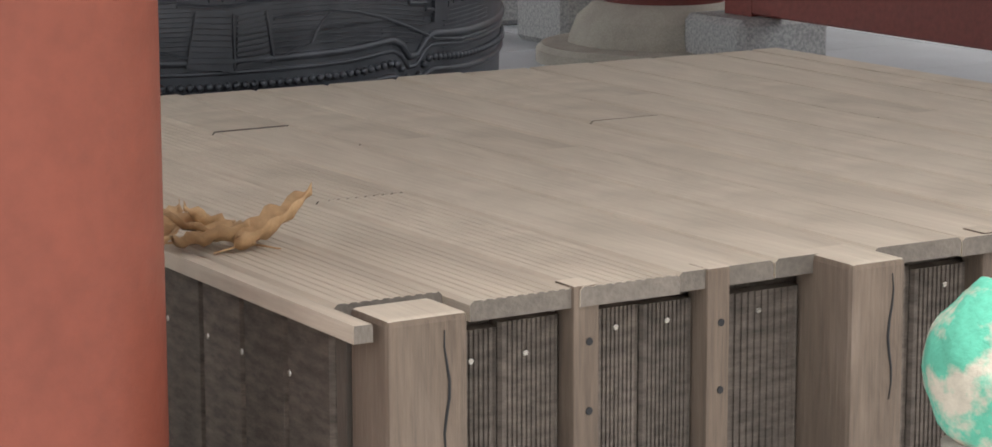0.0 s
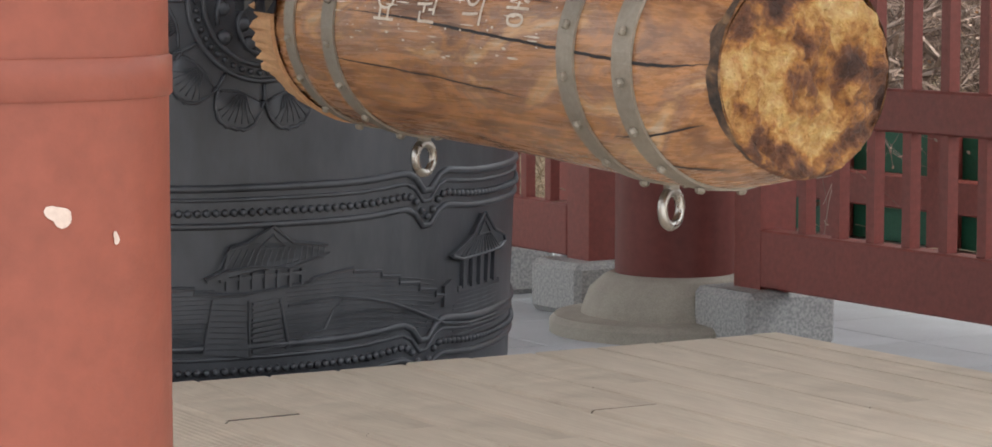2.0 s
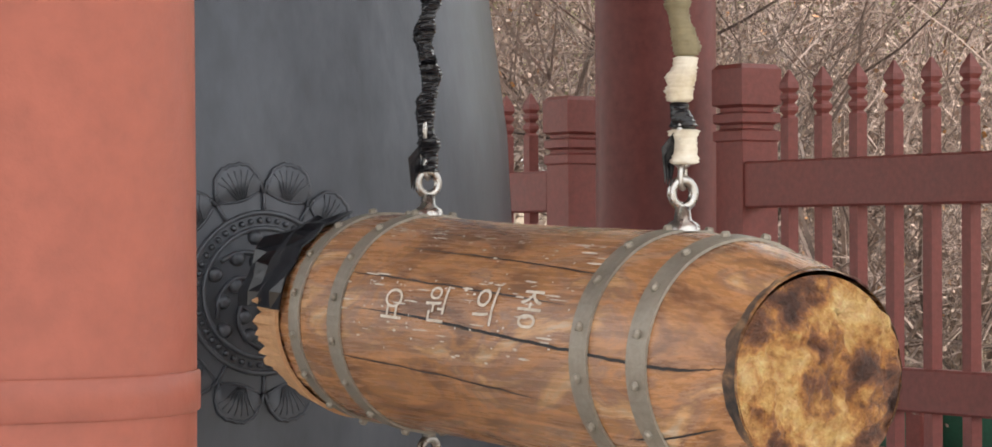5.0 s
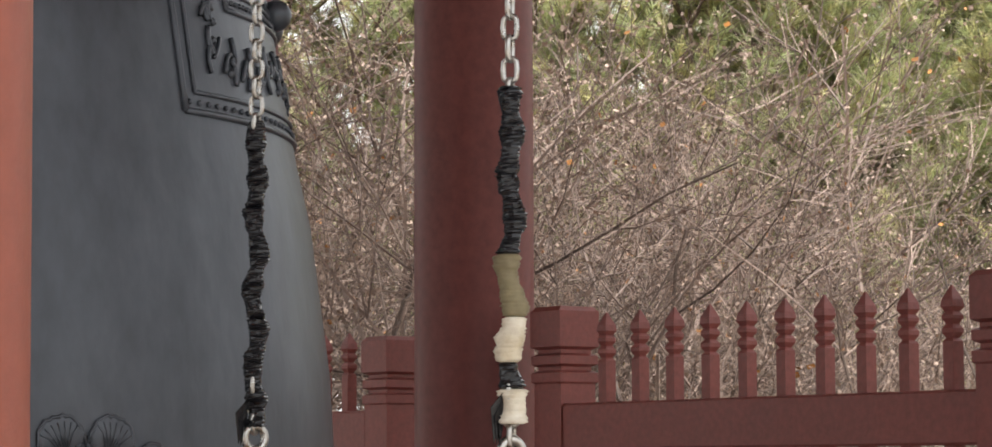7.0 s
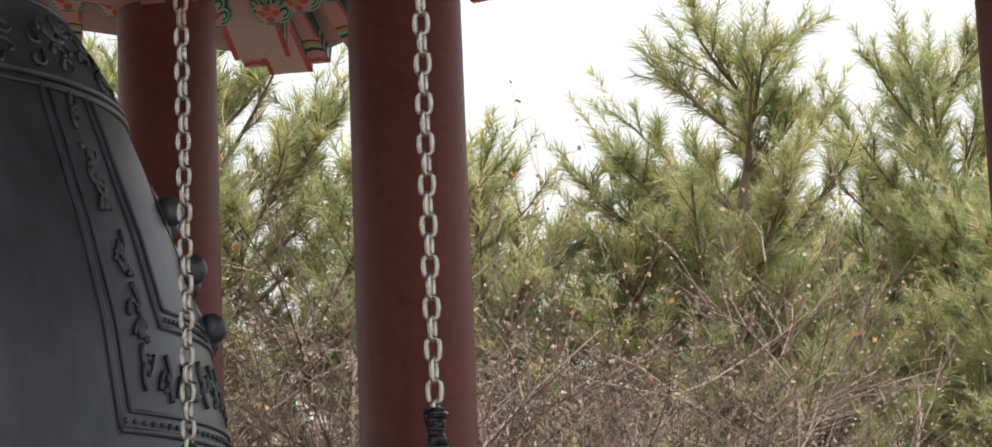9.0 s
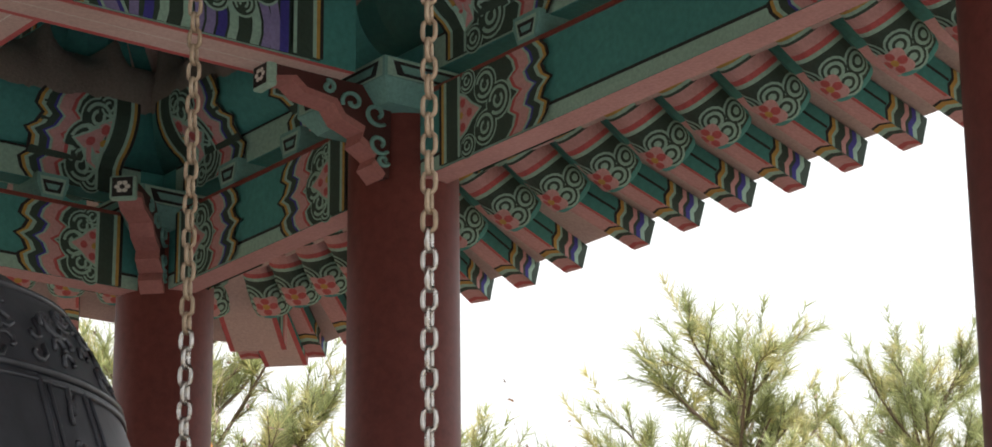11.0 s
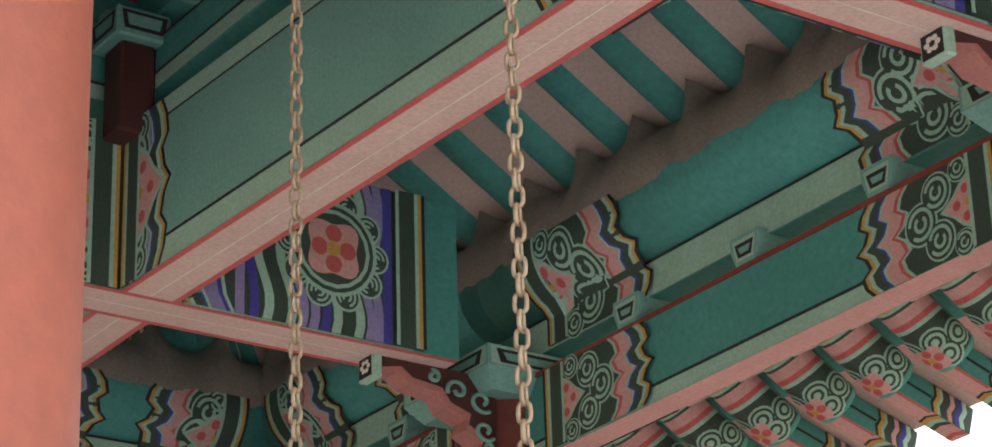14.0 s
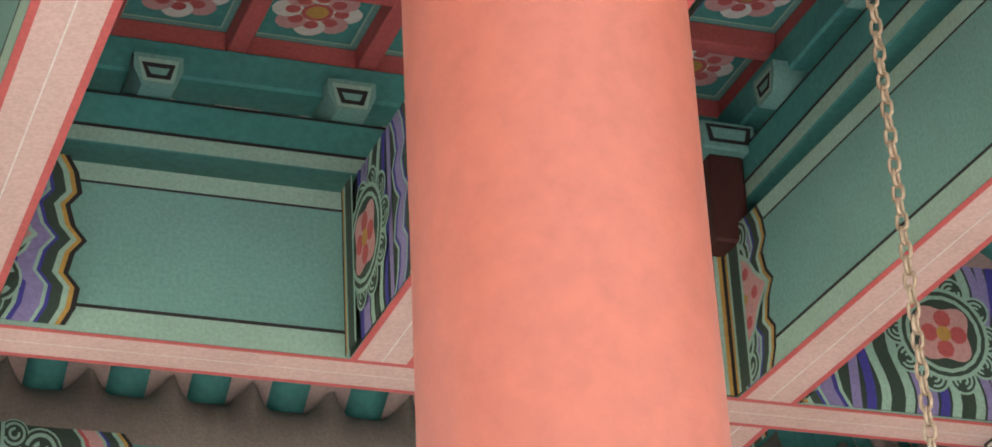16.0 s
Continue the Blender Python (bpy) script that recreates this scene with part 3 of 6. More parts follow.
    for k in range(130):
        a, z = rnd.uniform(-1.2, 2.2), rnd.uniform(2.375, 2.51)
        w = rnd.random() * 6.3
        line([on_bell(a + 0.06 * s * math.cos(w + 4 * s), z + 0.035 * s * math.sin(w + 4 * s), 0.003) for s in np.linspace(0, 1, 7)], 0.005)
    part("shoulder_band", bm, BRONZE, bell, "cast foliage band round the shoulder", smooth=True)
    for k in (1, 2, 3):
        for i in range(3):
            for j in range(3):
                a, z = 1.115 + (k - 1) * math.pi / 2 + (i - 1) * 0.24 + 0.12, 2.05 + (j - 1) * 0.115
                bm = bmesh.new()
                bmesh.ops.create_uvsphere(bm, u_segments=16, v_segments=10, radius=0.030, matrix=Matrix.Translation(on_bell(a, z, 0.018)))
                boss = part("boss", bm, BRONZE, bell, "round boss on a petal ring", smooth=True)
                bm = bmesh.new()
                ring = [bm.verts.new(on_bell(a + (0.066 + 0.012 * math.cos(8 * q)) * math.cos(q), z + (0.048 + 0.009 * math.cos(8 * q)) * math.sin(q), 0.002)) for q in np.linspace(0, 6.2832, 65)[:-1]]
                hub = bm.verts.new(on_bell(a, z, 0.016))
                for u, v in zip(ring, ring[1:] + ring[:1]):
                    bm.faces.new((u, v, hub))
                part("petal_ring", bm, BRONZE, boss)


build_bell()
step = thing("low_step", "low weathered timber step along the deck side", "step")
for k in range(4):
    part("plank", box(0.86 + 0.1 * k, 0.957 + 0.1 * k, 2.95, 4.2, 0.125, 0.155, 0.004), DECK, step)
part("bearer", box(0.87, 1.25, 3.0, 3.05, 0.0, 0.125), DECKV, step)
part("bearer", box(0.87, 1.25, 4.1, 4.15, 0.0, 0.125), DECKV, step)
bell_pit = tagged(finish("bell_pit_rim", lathe([(0.95, -0.005), (0.97, 0.03), (0.72, 0.03), (0.70, -0.005)], 72, (BX, BY, 0)), OLDSTONE), "low stone ring under the bell", "stone ring")
bell_block = finish("bell_support", lathe([(0.62, 0.03), (0.62, 0.27), (0, 0.271)], 48, (BX, BY, 0)), OLDSTONE)
tagged(bell_block, "stone pad below the bell", "stone pad")

# ---- striking log ----
LOGX, L0, L1 = 1.93, 2.685, 3.83


def log_axis(y):
    return 0.905 + 0.042 * (y - 2.95)


def log_r(y):
    s = (y - L0)
    if s < 0.20:
        return 0.119 + 0.032 * math.sin(min(s / 0.20, 1) * math.pi / 2)
    if y > 3.66:
        return 0.1505 - 0.022 * ((y - 3.66) / 0.17) ** 2
    return 0.151 + 0.0015 * math.sin(y * 9)


def build_log():
    log = thing("striking_log", "varnished wooden bell-striking log with steel straps hung on chains", "striking log", at=(LOGX, 0, 0))
    V, F, sides, ys = [], [], 72, np.linspace(L0, L1, 70)
    rnd = random.Random(2)
    for y in ys:
        for k in range(sides):
            w = 2 * math.pi * k / sides
            r = log_r(y) * (1 + 0.006 * noise.noise(Vector((math.cos(w) * 2, y * 2.0, math.sin(w) * 2))))
            if y > L1 - 0.10:
                r *= 1 + 0.03 * noise.noise(Vector((math.cos(w) * 6, y * 8.0, math.sin(w) * 6)))
            V.append((r * math.cos(w), y, log_axis(y) + r * math.sin(w)))
    n = len(ys)
    for i in range(n - 1):
        for k in range(sides):
            F.append((i * sides + k, (i + 1) * sides + k, (i + 1) * sides + (k + 1) % sides, i * sides + (k + 1) % sides))
    F.append(tuple((n - 1) * sides + k for k in range(sides)))
    pydata("timber", V, F, LOGW, log, smooth=True)
    # torn end grain
    V, F = [], []
    rings = 30
    for i in range(rings + 1):
        for k in range(96):
            w, r = 2 * math.pi * k / 96, 0.1185 * i / rings
            p = Vector((r * math.cos(w), 0, r * math.sin(w)))
            bump = -0.010 * (1 - (i / rings) ** 4) + 0.012 * noise.noise(p * 24) + 0.009 * noise.noise(p * 60) + 0.005 * noise.noise(p * 140)
            V.append((p.x, L0 + (bump if i < rings else 0.002), log_axis(L0) - 0.005 + p.z))
    for i in range(rings):
        for k in range(96):
            F.append((i * 96 + k, i * 96 + (k + 1) % 96, (i + 1) * 96 + (k + 1) % 96, (i + 1) * 96 + k))
    pydata("end_grain", V, F, LOGEND, log, "torn orange end grain with dark rot", smooth=True)
    V, F = [], []
    for k in range(90):
        w = 2 * math.pi * k / 90
        for s in (0.0, 0.35, 0.7, 1.0):
            wid = (0.004 + 0.017 * max(0, math.cos(w - math.pi * 1.02)) ** 3) * (0.8 + 0.5 * noise.noise(Vector((math.cos(w) * 4, math.sin(w) * 4, 3))))
            y = L0 + 0.001 + wid * s
            r = log_r(y) + 0.002 + 0.0025 * noise.noise(Vector((w * 9, s * 5, 0)))
            V.append((r * math.cos(w), y, log_axis(y) + r * math.sin(w)))
    for k in range(90):
        for s in range(3):
            F.append((k * 4 + s, k * 4 + s + 1, ((k + 1) % 90) * 4 + s + 1, ((k + 1) % 90) * 4 + s))
    pydata("bark_rim", V, F, BARK, log, "charred bark left round the end")

    def on_log(y, deg, out=0.0):
        """deg: 0 at the top, 90 at the side that faces the camera."""
        w = math.radians(90 + deg)
        r = log_r(y) + out
        return Vector((r * math.cos(w), y, log_axis(y) + r * math.sin(w)))

    for y, wid in ((3.69, 0.032), (3.566, 0.034), (2.95, 0.036), (2.835, 0.034)):
        V, F = [], []
        for k in range(72):
            for dy, out in ((-wid / 2, 0.0005), (-wid / 2, 0.004), (wid / 2, 0.004), (wid / 2, 0.0005)):
                V.append(on_log(y + dy, 5 * k, out))
        for k in range(72):
            for j in range(3):
                F.append((k * 4 + j, ((k + 1) % 72) * 4 + j, ((k + 1) % 72) * 4 + j + 1, k * 4 + j + 1))
        strap = pydata("strap", V, F, STRAP, log, "grey steel strap")
        for k in range(16):
            bm = lathe([(0.0062, 0), (0.0062, 0.004), (0.004, 0.0065), (0, 0.007)], 6)
            p, up = on_log(y, 22.5 * k + 8, 0.004), (on_log(y, 22.5 * k + 8, 1) - on_log(y, 22.5 * k + 8, 0)).normalized()
            bmesh.ops.transform(bm, matrix=Matrix.Translation(p) @ up.to_track_quat("Z", "Y").to_matrix().to_4x4(), verts=bm.verts)
            part("bolt", bm, STRAP, strap, smooth=False)
    # drying cracks: sunk dark slits
    for pts, wid in (([(2.70, 86), (2.76, 89), (2.81, 89), (2.93, 87), (3.06, 85), (3.2, 83), (3.35, 80), (3.54, 79)], 0.0017), ([(3.0, 66), (3.3, 62), (3.6, 60)], 0.0009), ([(2.72, 118), (2.82, 124), (2.9, 126)], 0.0012),
                     ([(3.05, 112), (3.3, 108), (3.66, 104)], 0.0008), ([(2.74, 150), (2.85, 140)], 0.0014), ([(2.9, 50), (3.2, 44), (3.5, 41)], 0.0008)):
        V, F = [], []
        ext = []
        for (y0, d0), (y1, d1) in zip(pts, pts[1:]):
            ext += [(y0 + (y1 - y0) * s, d0 + (d1 - d0) * s + 0.9 * noise.noise(Vector((y0 + s, d0, 0)) * 6)) for s in np.linspace(0, 1, 9)[:-1]]
        for i, (y, d) in enumerate(ext):
            t = wid * min(1, 6 * i / len(ext), 6 * (len(ext) - 1 - i) / len(ext)) + 0.0002
            dd = math.degrees(t / 0.15)
            V += [on_log(y, d - dd, 0.0011), on_log(y, d + dd, 0.0011)]
        F = [(2 * i, 2 * i + 1, 2 * i + 3, 2 * i + 2) for i in range(len(ext) - 1)]
        pydata("crack", V, F, BLACK, log, "dark drying crack")
    # flaked varnish and scuffs
    rnd = random.Random(9)
    for k in range(150):
        y = rnd.uniform(2.98, 3.55)
        d = rnd.choice((rnd.gauss(28 + 6 * (3.5 - y), 1.2), rnd.gauss(36, 6), rnd.gauss(62, 4), rnd.gauss(84, 8)))
        w, h = rnd.choice((0.003, 0.005, 0.008, 0.022)) * rnd.uniform(0.6, 1.2), rnd.uniform(0.25, 0.9)
        V = [on_log(y + w * math.cos(a) * rnd.uniform(0.5, 1), d + h * math.sin(a) * rnd.uniform(0.5, 1), 0.0012) for a in np.linspace(0, 6.28, 12)[:-1]]
        pydata("varnish_flake", V, [tuple(range(11))], CHALK, log, "pale flake where varnish is lost")
    # faded letters painted along the side
    for ch, y, mid in (("요", 3.412, 77), ("원", 3.300, 74), ("의", 3.180, 72), ("종", 3.075, 71)):
        cu = bpy.data.curves.new("letter", "FONT")
        cu.body, cu.size, cu.align_x, cu.align_y, cu.fill_mode = ch, 0.066, "CENTER", "CENTER", "FRONT"
        tmp = new("letter_source", cu)
        deps = bpy.context.evaluated_depsgraph_get()
        me = bpy.data.meshes.new_from_object(tmp.evaluated_get(deps))
        bpy.data.objects.remove(tmp)
        bm = bmesh.new()
        bm.from_mesh(me)
        bmesh.ops.triangulate(bm, faces=bm.faces)
        bmesh.ops.subdivide_edges(bm, edges=[e for e in bm.edges if e.calc_length() > 0.012], cuts=2)
        for v in bm.verts:
            v.co = on_log(y - v.co.x, mid - math.degrees(v.co.y * 0.85 / 0.15), 0.0014)
        part("painted_letter", bm, CHALK, log, "faded white painted letter")
    # split far end: pale splinters and a black rubber flap
    V, F = [], []
    rnd = random.Random(4)
    for k in range(46):
        w = math.radians(90 + 74 + 116 * k / 45)
        y1 = L1 + rnd.uniform(-0.008, 0.022)
        r0, r1 = 0.15 * 0.97, log_r(L1) * rnd.uniform(0.94, 1.02)
        c, s = math.cos(w), math.sin(w)
        V += [((r0 + 0.003) * c, 3.745, log_axis(3.745) + (r0 + 0.002) * s), ((r1 + 0.006) * c, y1, log_axis(L1) + (r1 + 0.006) * s)]
    F = [(2 * i, 2 * i + 2, 2 * i + 3, 2 * i + 1) for i in range(45)]
    sp = pydata("splintered_end", V, F, BLOND, log, "splintered pale wood at the striking end")
    mod = sp.modifiers.new("thickness", "SOLIDIFY")
    mod.thickness = 0.006
    V, F = [], []
    for i in range(9):
        for j in range(7):
            d, y = 14 + 72 * i / 8, 3.725 + 0.165 * j / 6
            V.append(on_log(min(y, L1), d, 0.012 + 0.022 * noise.noise(Vector((i * 0.5, j * 0.6, 1)))) + Vector((0, max(0, y - L1), 0)))
    F = [(i * 7 + j, i * 7 + j + 1, (i + 1) * 7 + j + 1, (i + 1) * 7 + j) for i in range(8) for j in range(6)]
    fl = pydata("rubber_flap", V, F, TAPE, log, "torn black rubber sheet")
    mod = fl.modifiers.new("thickness", "SOLIDIFY")
    mod.thickness = 0.003
    for y, top in ((2.95, 1.0), (3.568, 1.0)):
        zt, zb = log_axis(y) + log_r(y), log_axis(y) - log_r(y)
        eye = part("eye_bolt_foot", lathe([(0.022, 0), (0.02, 0.008), (0.011, 0.014), (0.009, 0.03), (0, 0.031)], 20, (0, y, zt + 0.001)), STEEL, log, smooth=True)
        torus("eye_ring", 0.0165, 0.0062, STEEL, eye, Matrix.Translation((0, y, zt + 0.047)))
        low = torus("lower_eye_ring", 0.0215, 0.0065, STEEL, log, Matrix.Translation((0, y, zb - 0.034)) @ pose(0, 0, 0, 0, 0, 25))
        part("ring_shank", lathe([(0.010, 0), (0.010, -0.012), (0, -0.013)], 14, (0, y, zb + 0.002)), STEEL, low, smooth=True)
    return log


build_log()


# ---- hanging chains ----
def build_chain(y, taped):
    zt = log_axis(y) + log_r(y) + 0.047
    top = 3.93
    ch = thing("hanging_chain", "galvanised steel chain wrapped in tape near the log", "chain", "chains that carry the log", (LOGX, y, 0))
    pitch = 0.0268
    n = int((top - zt) / pitch)
    for k in range(n):
        z = zt + 0.021 + k * pitch
        if zt + 0.085 < z < taped[-1][0] - 0.02:
            continue
        m = Matrix.Translation((0, 0, z)) @ pose(0, 0, 0, 0, 0, 35 + (90 if k % 2 else 0))
        torus("link", 0.0092, 0.0036, STEEL if z < 2.2 else RUST, ch, m, stretch=1.62, seg=16, sides=7)
    rnd = random.Random(int(y * 100))
    for (z0, _), (z1, m) in zip(taped, taped[1:]):
        V, F = [], []
        k = max(4, int((z1 - z0) / 0.0022))
        zs = np.linspace(z0, z1, k)
        for i, z in enumerate(zs):
            base = {0: 0.0135, 1: 0.017, 2: 0.015}[m] * (1 + 0.13 * math.sin(z * 118) + 0.16 * noise.noise(Vector((0, 7, z * 45))) + 0.035 * rnd.uniform(-1, 1))
            if i in (0, k - 1):
                base *= 0.75
            cx, cy = 0.004 * math.sin(z * 60), 0.004 * math.cos(z * 47)
            for j in range(14):
                w = 2 * math.pi * j / 14
                r = base * (1 + 0.07 * math.sin(z * 1150 + 1.6 * math.sin(w + z * 30)) + 0.20 * noise.noise(Vector((math.cos(w), math.sin(w), z * 60)) * 1.5) + 0.10 * noise.noise(Vector((math.cos(w) * 2, math.sin(w) * 2, z * 260))))
                V.append((cx + r * math.cos(w), cy + r * math.sin(w), z))
        for i in range(k - 1):
            for j in range(14):
                F.append((i * 14 + j, i * 14 + (j + 1) % 14, (i + 1) * 14 + (j + 1) % 14, (i + 1) * 14 + j))
        F += [tuple(reversed(range(14))), tuple((k - 1) * 14 + j for j in range(14))]
        pydata("tape_wrap", V, F, (TAPE, FOAM, OLIVE)[m], ch, ("black tape wrapped round the chain", "yellowed foam tape", "olive cloth tape")[m], smooth=m != 0)
    for q in range(3):
        z = taped[0][0] + 0.01 * q
        V = [(0.012, 0, z + 0.02), (0.022 + 0.006 * q, -0.004, z), (0.020 + 0.004 * q, -0.002, z - 0.028 - 0.008 * q), (0.013, 0.0, z - 0.005)]
        w = pydata("loose_tape_end", [Vector((-v[0], v[1], v[2])) for v in V], [(0, 1, 2, 3)], TAPE, ch)
        mod = w.modifiers.new("thickness", "SOLIDIFY")
        mod.thickness = 0.001
    return ch


build_chain(2.95, [(1.140, 0), (1.183, 1), (1.216, 0), (1.272, 1), (1.350, 2), (1.45, 0), (1.56, 0)])
build_chain(3.568, [(1.145, 0), (1.30, 0), (1.46, 0), (1.585, 0)])


# ---- wooden deck ----
DX0, DX1, DY0, DY1, DZ = 1.25, 2.80, 2.525, 3.965, 0.386


def board_mesh(w, l, h, ribs, rib=0.0022):
    """A deck board with rounded edges, lying along y, top at z = 0; ribs: number of fine grooves along it."""
    prof = [(0, -h), (0, -0.004), (0.004, 0)]
    if ribs:
        step = (w - 0.012) / ribs
        for k in range(ribs):
            x = 0.006 + k * step
            prof += [(x, 0), (x + step * 0.55, 0), (x + step * 0.62, -rib), (x + step * 0.93, -rib)]
    prof += [(w - 0.004, 0), (w, -0.004), (w, -h)]
    n = len(prof)
    V = [(x, 0, z) for x, z in prof] + [(x, l, z) for x, z in prof]
    F = [(i, (i + 1) % n, n + (i + 1) % n, n + i) for i in range(n)] + [tuple(reversed(range(n))), tuple(range(n, 2 * n))]
    me = bpy.data.meshes.new("board")
    me.from_pydata(V, [], [tuple(reversed(f)) for f in F])
    me.polygons.foreach_set("material_index", [0] * n + [1, 1])
    me.update()
    return me


def build_deck():
    deck = thing("wooden_deck", "weathered timber deck platform with grooved boards beside the bell", "deck")
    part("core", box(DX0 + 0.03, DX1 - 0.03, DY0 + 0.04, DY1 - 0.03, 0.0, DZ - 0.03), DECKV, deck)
    rnd = random.Random(12)
    w, gap = 0.118, 0.003
    flat, ribbed = board_mesh(w, 1.0, 0.020, 0), board_mesh(w, 1.0, 0.020, 9, 0.0010)
    for me in (flat, ribbed):
        me.materials.append(DECK)
        me.materials.append(DECKEND)
    x = DX0 + 0.0205
    k = 0
    while x < DX1 - 0.02:
        cut = rnd.choice((0.5, 0.62, 0.38, 1.0, 0.75)) if k > 1 else 1.0
        spans = [(DY0 - 0.012 * rnd.random(), DY0 + cut * (DY1 - DY0) - 0.0015), (DY0 + cut * (DY1 - DY0) + 0.0015, DY1)] if cut < 1 else [(DY0 - 0.01 * rnd.random(), DY1)]
        if k == 0:
            spans[0] = (DY0 + 0.046, spans[0][1])
        for a, b in spans:
            ob = new("deck_board", ribbed if k < 3 else flat)
            ob.parent = deck
            ob.location = (x, a, DZ + rnd.uniform(-0.0015, 0.0015))
            ob.scale = (min(w, DX1 - x) / w, b - a, 1)
            ob.rotation_euler = (0, rnd.uniform(-0.004, 0.004), 0)
        x += w + gap
        k += 1
    trim = board_mesh(0.10, 1.0, 0.017, 0)
    trim.materials.append(DECK)
    trim.materials.append(DECKEND)
    # upright cladding boards, fluted, along the front and the side
    clad = board_mesh(0.094, 1.0, 0.02, 11)
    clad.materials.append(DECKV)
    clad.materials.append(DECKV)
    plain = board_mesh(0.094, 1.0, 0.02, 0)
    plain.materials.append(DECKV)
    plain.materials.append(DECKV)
    posts = ((1.278, 0.086, 0.045), (1.506, 0.03, 0.006), (1.666, 0.028, 0.006), (1.803, 0.070, 0.065), (2.03, 0.03, 0.006), (2.20, 0.03, 0.006), (2.40, 0.03, 0.006), (2.69, 0.086, 0.05))
    edges = [(p[0], p[0] + p[1]) for p in posts]
    for (a0, a1), (b0, b1) in zip(edges, edges[1:]):
        m = max(1, round((b0 - a1) / 0.085))
        for i in range(m):
            ob = new("cladding_board", clad)
            ob.parent = deck
            wid = (b0 - a1) / m
            ob.matrix_local = Matrix.Translation((a1 + i * wid + 0.001, DY0 + 0.018, 0.0)) @ pose(0, 0, 0, 90, 0, 0) @ Matrix.Diagonal(((wid - 0.002) / 0.094, DZ - 0.03 - rnd.random() * 0.006, 1, 1))
            for zz in (0.10, 0.33):
                sc = part("screw", lathe([(0.0035, 0), (0.003, 0.0012), (0, 0.0012)], 8), STEEL, deck)
                sc.matrix_local = Matrix.Translation((a1 + (i + 0.5) * wid + rnd.uniform(-0.01, 0.01), DY0 + 0.0175, zz + rnd.uniform(-0.01, 0.01))) @ pose(0, 0, 0, 90, 0, 0)
    y = DY0 + 0.06
    while y < DY1:
        ob = new("cladding_board", plain)
        ob.parent = deck
        ob.matrix_local = Matrix.Translation((DX0 + 0.024, y, 0.0)) @ pose(0, 0, 0, 90, 0, -90) @ Matrix.Translation((-0.094, 0, 0)) @ Matrix.Diagonal((1, DZ - 0.032, 1, 1))
        for zz in (0.09, 0.31):
            sc = part("screw", lathe([(0.0035, 0), (0.003, 0.0012), (0, 0.0012)], 8), STEEL, deck)
            sc.matrix_local = Matrix.Translation((DX0 + 0.0035, y + 0.045 + rnd.uniform(-0.01, 0.01), zz)) @ pose(0, 0, 0, 0, -90, 0)
        y += 0.097
    for px, pw, proud in posts:
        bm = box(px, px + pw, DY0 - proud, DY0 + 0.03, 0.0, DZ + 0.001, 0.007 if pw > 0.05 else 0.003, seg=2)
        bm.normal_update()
        # upward faces get the paler deck-top material, the sides the darker one
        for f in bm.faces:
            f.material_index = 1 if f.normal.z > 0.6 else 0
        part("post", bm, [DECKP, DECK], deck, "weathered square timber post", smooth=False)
        if pw > 0.05:
            for u, z0, z1 in ((0.72, 0.24, 0.372), (0.45, 0.05, 0.19)):
                path = [(px + pw * u + 0.003 * math.sin(9 * q + px * 7), DY0 - proud - 0.0004, z0 + (z1 - z0) * q) for q in np.linspace(0, 1, 9)]
                tube("crack", path, [0.0006 + 0.0011 * math.sin(math.pi * q) for q in np.linspace(0, 1, 9)], BLACK, deck, 5, "drying crack in the post")
        for zz in (0.19, 0.26, 0.33) if pw < 0.05 else ():
            sc = part("screw_hole", lathe([(0.0042, 0), (0.004, 0.0008), (0, 0.0008)], 8), BLACK, deck)
            sc.matrix_local = Matrix.Translation((px + pw * 0.6, DY0 - proud - 0.0002, zz)) @ pose(0, 0, 0, 90, 0, 0)
    for y0, y1 in ((DY0 - 0.035, DY0 + 0.7), (DY0 + 0.703, DY1)):
        ob = new("edge_board", trim)
        ob.parent = deck
        ob.location = (DX0 - 0.002, y0, DZ - 0.002)
        ob.scale = (0.20, y1 - y0, 1)
    for y0, y1 in ((DY0, DY0 + 0.8), (DY0 + 0.803, DY1)):
        ob = new("edge_board", trim)
        ob.parent = deck
        ob.location = (DX1 + 0.003, y0, DZ)
        ob.scale = (0.55, y1 - y0, 1)


build_deck()


